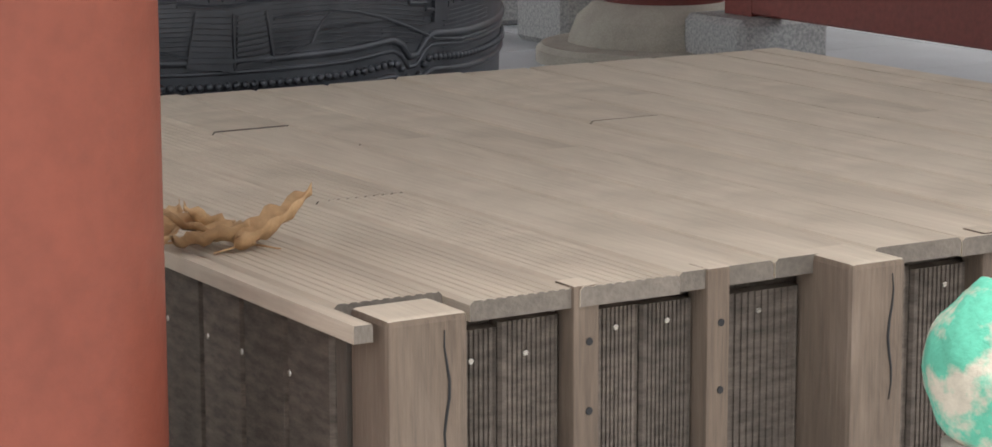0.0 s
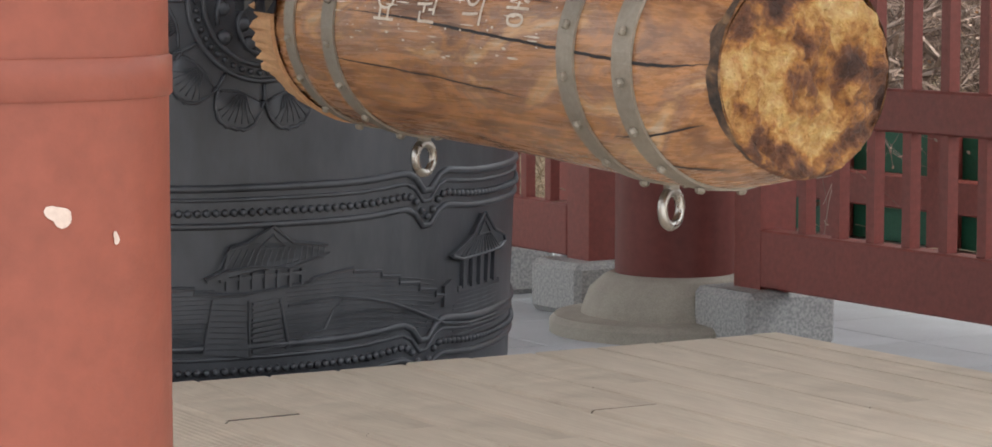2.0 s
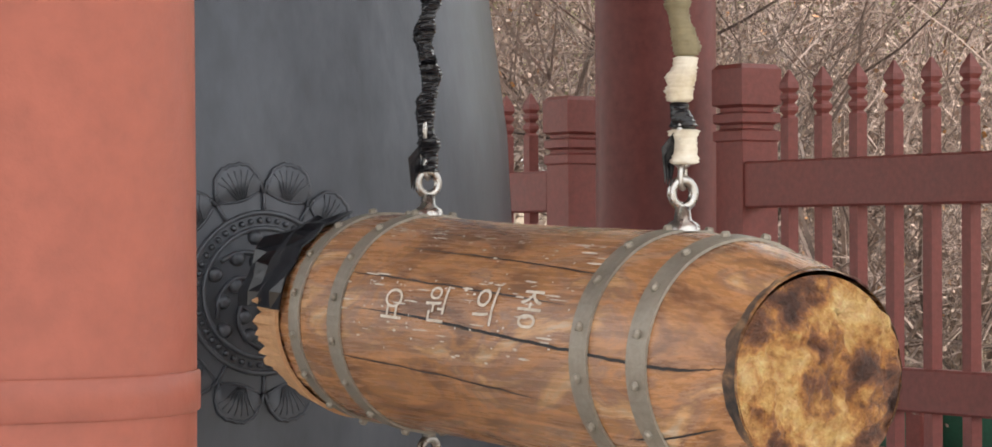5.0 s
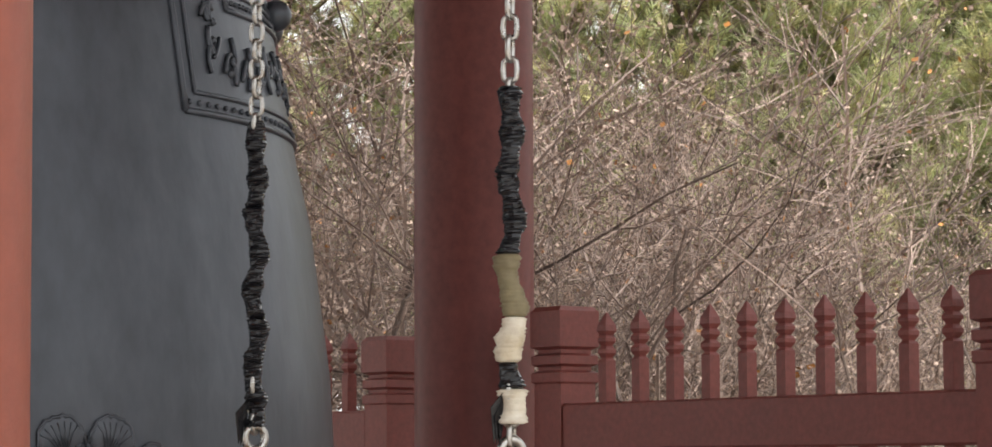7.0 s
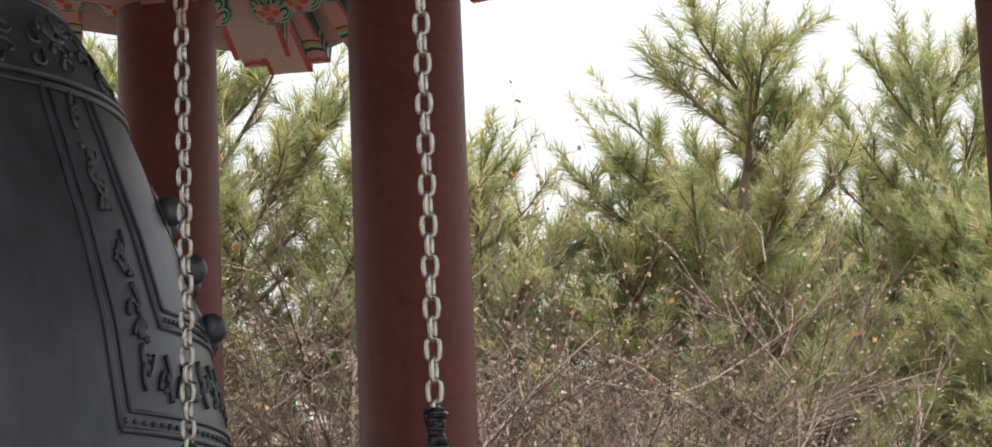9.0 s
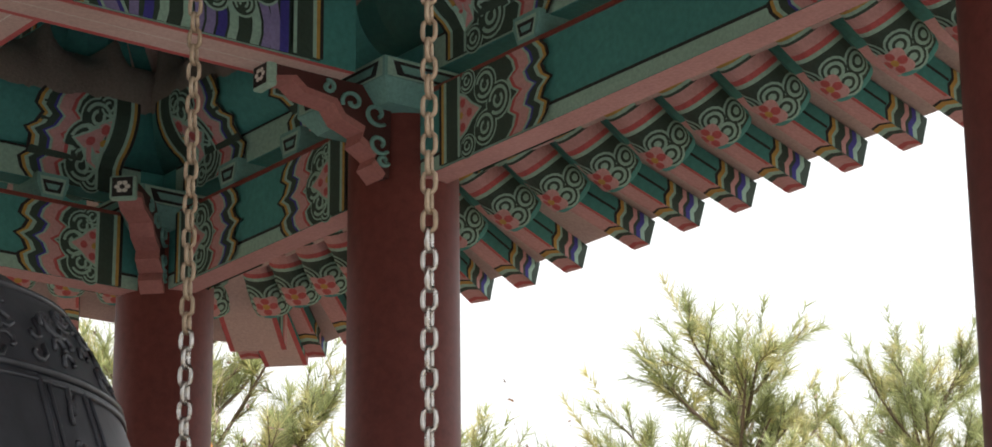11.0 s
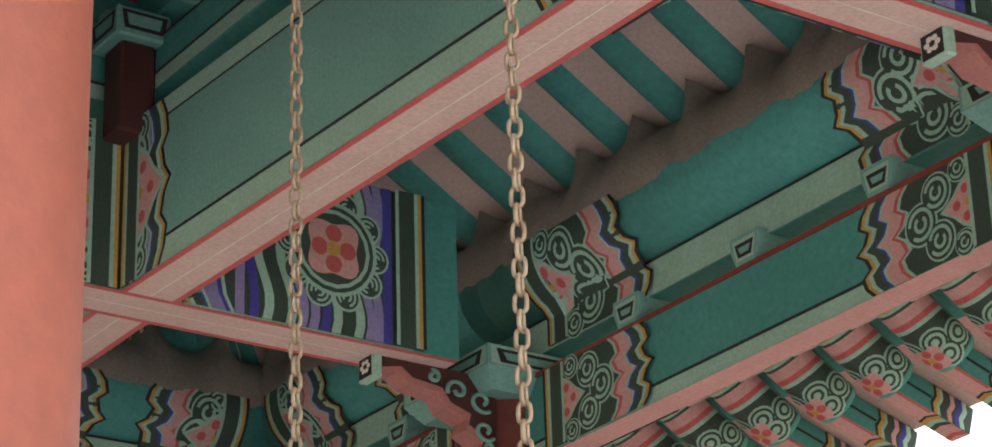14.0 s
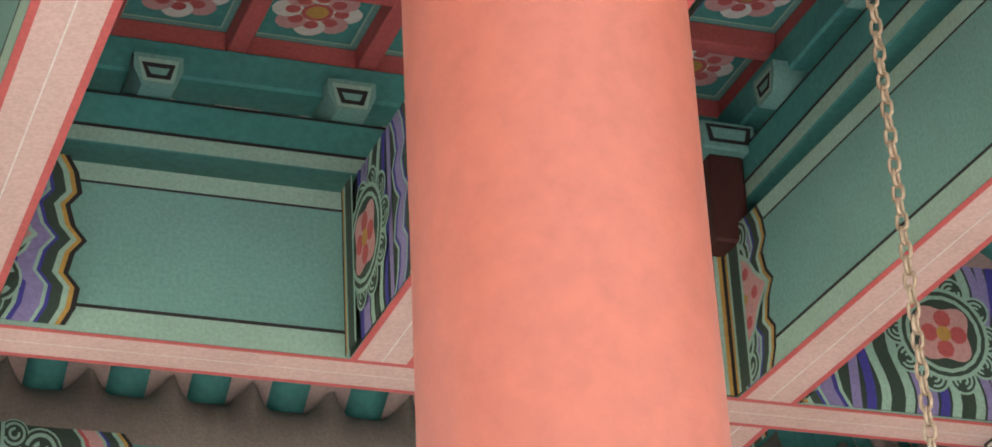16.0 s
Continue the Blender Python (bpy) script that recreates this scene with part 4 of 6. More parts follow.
def build_dry_leaves():
    rnd = random.Random(31)
    specs = (((1.262, 2.925), 0.05, 0.9), ((1.285, 2.88), 0.055, 2.3), ((1.30, 2.90), 0.045, 3.6), ((1.345, 2.845), 0.05, 0.15), ((1.26, 2.96), 0.04, 1.7), ((1.275, 2.85), 0.05, 5.2))
    for (x, y), s, turn in specs:
        leaf = thing("dry_leaf", "curled brown dry leaf lying on the deck", "leaf", "dry leaves on the deck", (x, y, DZ + 0.001))
        V, F = [], []
        curl = rnd.uniform(1.2, 2.6)
        for i in range(13):
            u = i / 12
            w = s * 0.42 * math.sin(math.pi * u ** 0.8) * (1 + 0.2 * math.sin(i * 2.1))
            for j in range(5):
                v = (j - 2) / 2
                px, py = (u - 0.5) * 2 * s, v * w * 0.8
                pz = 0.004 + 0.30 * s * abs(v) ** 1.5 * curl * (w / s + 0.3) + 0.022 * curl * u * u + 0.003 * math.sin(i * 1.7 + j)
                V.append((px * math.cos(turn) - py * math.sin(turn), px * math.sin(turn) + py * math.cos(turn), pz))
        F = [(i * 5 + j, i * 5 + j + 1, (i + 1) * 5 + j + 1, (i + 1) * 5 + j) for i in range(12) for j in range(4)]
        b = pydata("blade", V, F, LEAF, leaf, smooth=True)
        mod = b.modifiers.new("thickness", "SOLIDIFY")
        mod.thickness = 0.0008
        tube("stalk", [V[2], (V[2][0] - s * 0.5 * math.cos(turn), V[2][1] - s * 0.5 * math.sin(turn), 0.004)], [0.0012, 0.0009], LEAF, leaf, 5)


build_dry_leaves()


# ---- railing ----
def build_post(x, y, tall=1.0):
    p = thing("railing_post", "maroon square railing post with a grooved cap on a granite block", "post", "railing posts", (x, y, 0))
    h = 0.060
    prof = [(h, 0.16), (h, 1.315), (h + 0.006, 1.32), (h + 0.006, 1.345), (h - 0.008, 1.352), (h - 0.008, 1.362), (h + 0.006, 1.369), (h + 0.006, 1.392), (h - 0.008, 1.399), (h - 0.008, 1.409), (h + 0.008, 1.417), (h + 0.008, 1.515), (h - 0.004, 1.528), (0, 1.53)]
    bm = bmesh.new()
    rings = [[bm.verts.new((sx * r, sy * r, z * tall)) for sx, sy in ((-1, -1), (1, -1), (1, 1), (-1, 1))] for r, z in prof]
    for a, b in zip(rings, rings[1:]):
        for k in range(4):
            bm.faces.new((a[k], a[(k + 1) % 4], b[(k + 1) % 4], b[k]))
    bmesh.ops.remove_doubles(bm, verts=bm.verts, dist=1e-5)
    part("shaft", bm, MAROON, p)
    part("block", box(-0.15, 0.15, -0.135, 0.135, 0.0, 0.16, 0.018), GRANITE, p, "rough grey granite block")


def build_railing(y0, y1, first, name_label):
    r = thing("railing", name_label, "railing", "wooden railings", (CX, 0, 0))
    for z0, z1, t, n in ((1.134, 1.26, 0.03, "top_rail"), (0.615, 0.725, 0.024, "middle_rail"), (0.165, 0.324, 0.034, "bottom_rail")):
        part(n, box(-t, t, y0, y1, z0, z1, 0.006), MAROON, r)
    me = None
    y = first
    while y > y0 + 0.05:
        if y < y1 - 0.05:
            if me is None:
                h = 0.0165
                prof = [(h, 0.30), (h, 1.372), (h - 0.006, 1.380), (h + 0.001, 1.392), (h + 0.001, 1.402), (h - 0.006, 1.412), (h + 0.001, 1.424), (h + 0.001, 1.432), (h - 0.004, 1.440), (h + 0.003, 1.452), (h + 0.001, 1.468), (0.002, 1.502)]
                bm = bmesh.new()
                rings = [[bm.verts.new((sx * q, sy * q, z)) for sx, sy in ((-1, -1), (1, -1), (1, 1), (-1, 1))] for q, z in prof]
                for a, b in zip(rings, rings[1:]):
                    for k in range(4):
                        bm.faces.new((a[k], a[(k + 1) % 4], b[(k + 1) % 4], b[k]))
                bm.faces.new(rings[-1])
                ob = part("picket", bm, MAROON, r)
                me = ob.data
            else:
                ob = new("picket", me)
                ob.parent = r
            ob.location = (0, y, 0)
        y -= 0.1425


build_post(4.425, 6.105)
build_post(4.425, 6.965, 0.97)
build_post(4.425, 4.44)
build_post(4.425, 7.56)
build_railing(4.50, 6.05, 5.885, "maroon wooden railing with pointed pickets")
build_railing(7.03, 7.5, 7.31, "short maroon railing with pointed pickets")


def build_outer_fence():
    f = thing("outer_fence", "low maroon fence with green boards at the podium edge", "fence", at=(5.62, 0, 0))
    part("rail", box(-0.03, 0.03, 3.0, 9.0, 0.26, 0.37, 0.006), MAROON, f)
    part("sill", box(-0.06, 0.08, 3.0, 9.0, -0.01, 0.14, 0.01), OLDSTONE, f, "grey stone sill")
    for k in range(11):
        y = 3.2 + 0.55 * k
        part("green_board", box(0.045, 0.06, y - 0.262, y + 0.262, 0.14, 0.56, 0.004), GREENF, f, "green painted board")
        part("post", box(-0.045, 0.043, y + 0.215, y + 0.295, 0.14, 0.60, 0.006), MAROON, f)


build_outer_fence()


# ---- painted woodwork of the roof ----
PAINTS = [TEAL, SAGE, MINT, PINK, PALE, ROSE, BLACK, DARKG, BLUE, LILAC, OCHRE, WHITE]
T_, S_, M_, P_, A_, R_, K_, D_, B_, L_, O_, W_ = range(12)


class Painter:
    """Lays thin coats of paint, one over another, on a surface that maps (along, up, lift) to a place."""

    def __init__(self, place, lift=0.0006):
        self.place, self.V, self.F, self.I, self.coat, self.lift = place, [], [], [], 0, lift

    def fill(self, pts, paint, up=1):
        self.coat += up
        base = len(self.V)
        self.V += [self.place(a, b, self.lift + 0.00022 * self.coat) for a, b in pts]
        self.F.append(tuple(range(base, base + len(pts))))
        self.I.append(paint)

    def strip(self, left, right, paint):
        self.coat += 1
        base, n = len(self.V), len(left)
        for (a, b), (c, d) in zip(left, right):
            self.V += [self.place(a, b, self.lift + 0.00022 * self.coat), self.place(c, d, self.lift + 0.00022 * self.coat)]
        for i in range(n - 1):
            self.F.append((base + 2 * i, base + 2 * i + 1, base + 2 * i + 3, base + 2 * i + 2))
            self.I.append(paint)

    def ring(self, c, r0, r1, paint, a0=0.0, a1=6.2832, n=18, sx=1.0):
        ts = np.linspace(a0, a1, n)
        self.strip([(c[0] + sx * r0 * math.cos(t), c[1] + r0 * math.sin(t)) for t in ts], [(c[0] + sx * r1 * math.cos(t), c[1] + r1 * math.sin(t)) for t in ts], paint)

    def disc(self, c, r, paint, n=14, sx=1.0):
        self.blob(c, [(sx * r * math.cos(6.2832 * k / n), r * math.sin(6.2832 * k / n)) for k in range(n)], paint)

    def rect(self, a0, a1, b0, b1, paint, n=12):
        bs = np.linspace(b0, b1, n)
        self.strip([(a0, b) for b in bs], [(a1, b) for b in bs], paint)

    def blob(self, c, rim, paint):
        """A filled outline, in rings so that it follows a curved surface."""
        self.coat += 1
        base, n = len(self.V), len(rim)
        steps = (0.02, 0.4, 0.72, 1.0)
        for s in steps:
            self.V += [self.place(c[0] + s * a, c[1] + s * b, self.lift + 0.00022 * self.coat) for a, b in rim]
        for i in range(len(steps) - 1):
            for k in range(n):
                self.F.append((base + i * n + k, base + i * n + (k + 1) % n, base + (i + 1) * n + (k + 1) % n, base + (i + 1) * n + k))
                self.I.append(paint)

    def flower(self, c, r, sx=1.0):
        pts = [(sx * r * (1.0 + 0.16 * math.cos(4 * w)) * math.cos(w + 0.785), r * (1.0 + 0.16 * math.cos(4 * w)) * math.sin(w + 0.785)) for w in np.linspace(0, 6.2832, 33)[:-1]]
        self.blob(c, pts, P_)
        for k in range(4):
            w = k * math.pi / 2
            self.disc((c[0] + sx * 0.52 * r * math.cos(w), c[1] + 0.52 * r * math.sin(w)), 0.31 * r, R_, 10, sx)
        self.disc(c, 0.27 * r, O_, 10, sx)

    def cloud(self, c, r, sx=1.0, turn=0.0):
        """A scroll: nested green rings that swirl."""
        self.disc(c, r, M_, 18, sx)
        self.disc(c, r * 0.84, D_, 18, sx)
        for q0, q1 in ((0.52, 0.68), (0.20, 0.36)):
            self.ring(c, r * q0, r * q1, M_, turn, turn + 5.2, 16, sx)

    def make(self, name, parent, label=""):
        return pydata(name, self.V, self.F, PAINTS, parent, label, index=self.I)


def zig(a, h, s, n=1.0, phase=0):
    """A wavy upright line at a, from 0 to h, pointing towards s."""
    shape = ((0, 0.0), (0.10, 0.020), (0.22, 0.028), (0.30, 0.004), (0.42, 0.016), (0.50, 0.040), (0.58, 0.016), (0.70, 0.004), (0.78, 0.028), (0.90, 0.020), (1, 0.0))
    return [(a + s * n * d, h * b) for b, d in shape]


def end_pattern(p, a, h, s, length, kind=0):
    """The rich end of a beam: starts at the plain field at a, and runs for length in the direction s."""
    q = 0.0
    inner = length
    p.rect(a, a + s * inner, 0, h, D_)
    for wid, paint in ((0.014, K_), (0.013, O_), (0.016, M_), (0.030, D_), (0.010, B_), (0.010, M_), (0.046, P_ if kind == 0 else L_), (0.014, R_ if kind == 0 else B_), (0.012, M_)):
        p.strip(zig(a + s * q, h, -s, 1.3), zig(a + s * (q + wid), h, -s, 1.3), paint)
        q += wid
    if kind == 1:
        # wavy coloured rays round a single large flower
        m = (a + s * (q + 0.5 * (length - q)), h * 0.52)
        run = length - 0.105 - q
        rows = max(6, int(run / 0.036))
        for k in range(rows):
            u0, u1 = a + s * (q + run * k / rows), a + s * (q + run * (k + 0.8) / rows)
            wave = [0.022 * math.sin(v * 9 + 0.6) * min(1.0, k / 2, (rows - 1 - k) / 2) for v in np.linspace(0, 1, 14)]
            p.strip([(u0 + w, h * v) for w, v in zip(wave, np.linspace(0, 1, 14))], [(u1 + w, h * v) for w, v in zip(wave, np.linspace(0, 1, 14))], (L_, B_, M_, D_, M_, L_)[k % 6])
        for k in range(10):
            w = 6.2832 * k / 10
            p.cloud((m[0] + 0.30 * h * math.cos(w), m[1] + 0.30 * h * math.sin(w)), 0.095 * h, 1, w)
        p.disc(m, 0.30 * h, M_, 24)
        p.disc(m, 0.275 * h, D_, 24)
        p.ring(m, 0.225 * h, 0.25 * h, M_)
        p.flower(m, 0.185 * h)
    else:
        # a nested trefoil of green outlines that points into the field
        run = length - q - 0.105
        unit = min(h, 0.34)
        lobes = ((0.16, 0.50, 0.24), (0.46, 0.24, 0.22), (0.46, 0.76, 0.22), (0.86, 0.10, 0.15), (0.86, 0.90, 0.15))
        for u, v, w in lobes:
            p.disc((a + s * (q + u * run), v * h), w * unit, M_, 20)
        for u, v, w in lobes:
            p.disc((a + s * (q + u * run), v * h), 0.90 * w * unit, D_, 20)
        for u, v, w in lobes:
            p.ring((a + s * (q + u * run), v * h), 0.58 * w * unit, 0.76 * w * unit, M_, 0.6 * u, 0.6 * u + 5.4, 18)
            p.ring((a + s * (q + u * run), v * h), 0.22 * w * unit, 0.40 * w * unit, M_, 2.0 + u, 2.0 + u + 5.2, 14)
        e = a + s * (q + run)
        for grow, paint in ((1.14, M_), (1.0, P_)):
            half = [(0.01, 0.27), (-0.10 * unit, 0.20), (-0.20 * unit, 0.10), (-0.36 * unit, 0.0)]
            rim = [(s * u * (grow if u < 0 else 1), v * grow * h) for u, v in half + [(u, -v) for u, v in reversed(half[:-1])]]
            mid = (e - s * 0.08 * unit, 0.5 * h)
            p.blob(mid, [(u + s * 0.08 * unit, v) for u, v in rim], paint)
        for du, dv in ((0.04, 0.15), (0.17, 0.0), (0.04, -0.15)):
            p.disc((e - s * du * unit, 0.5 * h + dv * h), 0.055 * unit, R_, 10)
        p.disc((e - s * 0.01 * unit, 0.5 * h), 0.045 * unit, O_, 10)
    b = a + s * length
    for wid, paint in ((0.012, K_), (0.012, O_), (0.013, M_), (0.055, D_), (0.012, M_)):
        p.rect(b, b - s * wid, 0, h, paint)
        b -= s * wid


def field(p, a0, a1, h, low=0.07, top=0.06):
    """The plain middle of a beam's face, with its pale edges and black lines."""
    p.fill([(a0, 0), (a1, 0), (a1, h), (a0, h)], S_ if low else T_)
    for b, w, paint in ((0, low, M_), (low, 0.010, K_), (h - top, 0.007, K_), (h - top + 0.007, top - 0.007, M_)):
        if w > 0:
            p.fill([(a0, b), (a1, b), (a1, b + w), (a0, b + w)], paint)


BZ0, BZ1 = 3.93, 4.425


def build_beam(axis, c, half, a0, a1, face_side, ends, label):
    """A great tie beam. axis: the way it runs; c: its middle across; ends: (start, way, length, kind) of its painted ends."""
    ob = thing("tie_beam", label, "beam", "painted tie beams")
    if axis == "x":
        part("timber", box(a0, a1, c - half, c + half, BZ0, BZ1, 0.012), TEAL, ob)
    else:
        part("timber", box(c - half, c + half, a0, a1, BZ0, BZ1, 0.012), TEAL, ob)
    for side in face_side:
        if axis == "x":
            place = lambda a, b, l: (a, c + side * (half + l), BZ0 + b)
        else:
            place = lambda a, b, l: (c + side * (half + l), a, BZ0 + b)
        p = Painter(place)
        field(p, a0, a1, BZ1 - BZ0)
        if axis == "x":
            p.rect(3.90, a1, 0, BZ1 - BZ0, T_, 2)
        for a, s, ln, kind in ends:
            end_pattern(p, a, BZ1 - BZ0, s, ln, kind or 2)
        p.make("painted_face", ob, "painted side with scrolls and plain green field")
    if axis == "x":
        place = lambda a, b, l: (a, c + b, BZ0 - l)
    else:
        place = lambda a, b, l: (c + b, a, BZ0 - l)
    p = Painter(place)
    p.fill([(a0, -half), (a1, -half), (a1, half), (a0, half)], A_)
    for b in (-half, half - 0.02):
        p.fill([(a0, b), (a1, b), (a1, b + 0.02), (a0, b + 0.02)], R_)
    p.fill([(a0, -0.002), (a1, -0.002), (a1, 0.002), (a0, 0.002)], W_)
    p.make("painted_underside", ob, "pale pink underside with red edges")
    return ob


YX, ZX, WX, HB = 3.035, 1.905, 0.77, 0.092
XY, XY2 = 6.36, 3.96
build_beam("x", XY, HB, -0.45, 4.06, (-1,), ((2.62, 1, 0.32, 0), (3.13, 1, 0.80, 1), (1.05, -1, 0.32, 0)), "teal tie beam with pink underside and painted flower end")
build_beam("x", XY2, HB, -0.45, 4.06, (-1, 1), ((2.62, 1, 0.32, 0), (3.13, 1, 0.80, 1), (1.05, -1, 0.32, 0)), "teal tie beam with pink underside")
for cx in (YX, WX):
    long_beam = build_beam("y", cx, HB - 0.002, XY2 + HB, XY - HB, (-1, 1), ((6.05, 1, 0.215, 0), (4.34, -1, 0.285, 0)), "pale green tie beam with pink underside and painted ends")
    if cx == YX:
        # this beam runs slightly askew
        long_beam.matrix_basis = Matrix.Translation((YX, XY - HB, 0)) @ Matrix.Rotation(radians(2.0), 4, "Z") @ Matrix.Translation((-YX, HB - XY, 0))
    build_beam("y", cx, HB - 0.002, 2.86, XY2 - HB, (-1, 1), ((3.55, 1, 0.3, 0),), "short tie beam to the front row")
    build_beam("y", cx, HB - 0.002, XY + HB, 7.8, (-1, 1), ((6.9, -1, 0.4, 1),), "short tie beam to the back row")
build_beam("y", ZX, HB - 0.004, 2.86, XY - HB, (-1, 1), ((5.70, 1, 0.56, 1), (4.6, -1, 0.5, 1)), "heavy beam that carries the bell and the log chains")
hanger = thing("bell_hanger", "iron hanger rod from the beam to the bell", "hanger", at=(BX, BY, 0))
part("rod", lathe([(0.04, 2.8), (0.04, 3.93), (0, 3.931)], 20), BRONZE, hanger, smooth=True)


def bearing_block(name_parent, x, y, z, turn, s=1.0):
    """A small tapered bearing block with a black-lined pale face."""
    ob = thing("bearing_block", "small pale green bearing block with black outline", "bearing block", "bearing blocks under the purlins", (x, y, z))
    ob.rotation_euler = (0, 0, radians(turn))
    w, v, h, d = 0.066 * s, 0.044 * s, 0.095 * s, 0.098 * s
    bm = bmesh.new()
    pr = [(-v, 0), (v, 0), (w, h * 0.55), (w, h), (-w, h), (-w, h * 0.55)]
    f = [bm.verts.new((a, -d, b)) for a, b in pr]
    k = [bm.verts.new((a, d, b)) for a, b in pr]
    bm.faces.new(f)
    bm.faces.new(list(reversed(k)))
    for i in range(6):
        j = (i + 1) % 6
        bm.faces.new((f[j], f[i], k[i], k[j]))
    part("block", bm, SAGE, ob)
    p = Painter(lambda a, b, l: (a, -d - l, b))
    p.fill([(-v * 0.92, 0.012 * s), (v * 0.92, 0.012 * s), (w * 0.84, h * 0.86), (-w * 0.84, h * 0.86)], M_)
    p.fill([(-v * 0.7, 0.022 * s), (v * 0.7, 0.022 * s), (w * 0.68, h * 0.72), (-w * 0.68, h * 0.72)], K_)
    p.fill([(-v * 0.45, 0.034 * s), (v * 0.45, 0.034 * s), (w * 0.45, h * 0.58), (-w * 0.45, h * 0.58)], S_)
    p.make("painted_face", ob)
    return ob


LZ0, LZ1 = 3.665, 3.915


def build_lintel(x0, y0, x1, y1, label):
    """Lower lintel, bearing strip and round purlin between two columns; its painted side is on the left of the way it runs."""
    v = Vector((x1 - x0, y1 - y0, 0))
    L = v.length
    ob = thing("lintel", label, "lintel", "lintels between the columns", (x0, y0, 0))
    ob.rotation_euler = (0, 0, math.atan2(v.y, v.x))
    e = 0.14
    part("lower_lintel", box(e, L - e, -0.02, 0.075, LZ0, LZ1, 0.012), TEAL, ob)
    part("bearing_strip", box(0.0, L, -0.05, 0.05, 4.0, 4.11, 0.006), TEAL, ob)
    V, F = [], []
    tube_arrays([(-0.05, 0, 4.275), (L + 0.05, 0, 4.275)], [0.168] * 2, 32, V, F)
    pydata("purlin", V, F, TEAL, ob, smooth=True)
    part("shelf", box(0.1, L - 0.1, -0.085, 0.085, 3.915, 3.928), MAROON, ob)
    for side in (1, -1):
        h = LZ1 - LZ0
        p = Painter(lambda a, b, l: (a, (0.075 + l) if side > 0 else (-0.02 - l), LZ0 + b))
        field(p, e, L - e, h, 0.045, 0.0)
        p.fill([(e, 0.055), (L - e, 0.055), (L - e, h), (e, h)], T_)
        ln, ins = (0.48, 0.14) if L > 2 else (0.36, 0.08)
        end_pattern(p, e + ln + ins, h, -1, ln, 0)
        end_pattern(p, L - e - ln - ins, h, 1, ln, 0)
        p.make("painted_face", ob, "teal face with painted scroll ends")

        def curve(a, b, l):
            if b < 0.11:
                return (a, side * (0.05 + l), 4.0 + b)
            w = math.radians(-62 + (b - 0.11) / 0.168 * 57.3)
            return (a, side * (0.168 + l) * math.cos(w), 4.275 + (0.168 + l) * math.sin(w))

        p = Painter(curve, 0.0012)
        for z0, z1, paint in ((0.0, 0.10, M_), (0.10, 0.108, K_)):
            p.fill([(e, z0), (L - e, z0), (L - e, z1), (e, z1)], paint)

        p2 = Painter(lambda a, b, l: curve(a, b + 0.0, l), 0.0022)
        end_pattern(p2, e + ln + ins, 0.31, -1, ln, 0)
        end_pattern(p2, L - e - ln - ins, 0.31, 1, ln, 0)
        p2.make("painted_purlin_end", ob, "painted scroll ends of the purlin")
        p.make("painted_strip", ob)
    p = Painter(lambda a, b, l: (a, b, LZ0 - l))
    p.fill([(e, -0.02), (L - e, -0.02), (L - e, 0.075), (e, 0.075)], P_)
    p.make("painted_underside", ob, "pink underside")
    n, gap = (3, 0.54) if L > 2 else (2, 0.38)
    for k in range(n):
        a = L / 2 + (k - (n - 1) / 2) * gap
        pt = ob.rotation_euler.to_matrix() @ Vector((a, 0, 0)) + ob.location
        bearing_block(None, pt.x, pt.y, 3.928, math.degrees(ob.rotation_euler.z) + 180, 0.9)
    return ob


SIDES = [((CX, EY), (CX, CY)), ((CX, CY), (CX, DY)), ((CX, DY), (3.03, DY)), ((3.03, DY), (0.77, DY)), ((0.77, DY), (-0.6, DY)), ((CX, AY), (CX, EY)),
         ((-0.6, DY), (-0.6, CY)), ((-0.6, CY), (-0.6, EY)), ((-0.6, EY), (-0.6, AY)), ((-0.6, AY), (AX, AY)), ((AX, AY), (3.2, AY)), ((3.2, AY), (CX, AY))]
for (sx0, sy0), (sx1, sy1) in SIDES:
    build_lintel(sx0, sy0, sx1, sy1, "teal painted lintel and round purlin with scroll ends")


def build_capital(x, y):
    """The block on a column's head, with black-lined pale faces."""
    c = thing("column_capital", "pale green capital block with black outline", "capital", "column capitals", (x, y, 3.868))
    bm = bmesh.new()
    rings = [[bm.verts.new((sx * r, sy * r, z)) for sx, sy in ((-1, -1), (1, -1), (1, 1), (-1, 1))] for r, z in ((0.19, 0.0), (0.228, 0.05), (0.235, 0.06), (0.235, 0.125))]
    for a, b in zip(rings, rings[1:]):
        for k in range(4):
            bm.faces.new((a[k], a[(k + 1) % 4], b[(k + 1) % 4], b[k]))
    bm.faces.new(rings[-1])
    bm.faces.new(list(reversed(rings[0])))
    part("block", bm, SAGE, c)
    for k in range(4):
        rot = Matrix.Rotation(k * math.pi / 2, 3, "Z")
        p = Painter(lambda a, b, l: rot @ Vector((a, -0.235 - l, b)))
        p.fill([(-0.225, 0.064), (0.225, 0.064), (0.225, 0.122), (-0.225, 0.122)], M_)
        p.fill([(-0.19, 0.070), (0.19, 0.070), (0.205, 0.114), (-0.205, 0.114)], K_)
        p.fill([(-0.165, 0.080), (0.165, 0.080), (0.18, 0.104), (-0.18, 0.104)], S_)
        p.make("painted_face", c)


for cx, cy in ((CCX, CY), (CX, DY), (CX, EY), (3.03, DY), (0.77, DY)):
    build_capital(cx, cy)


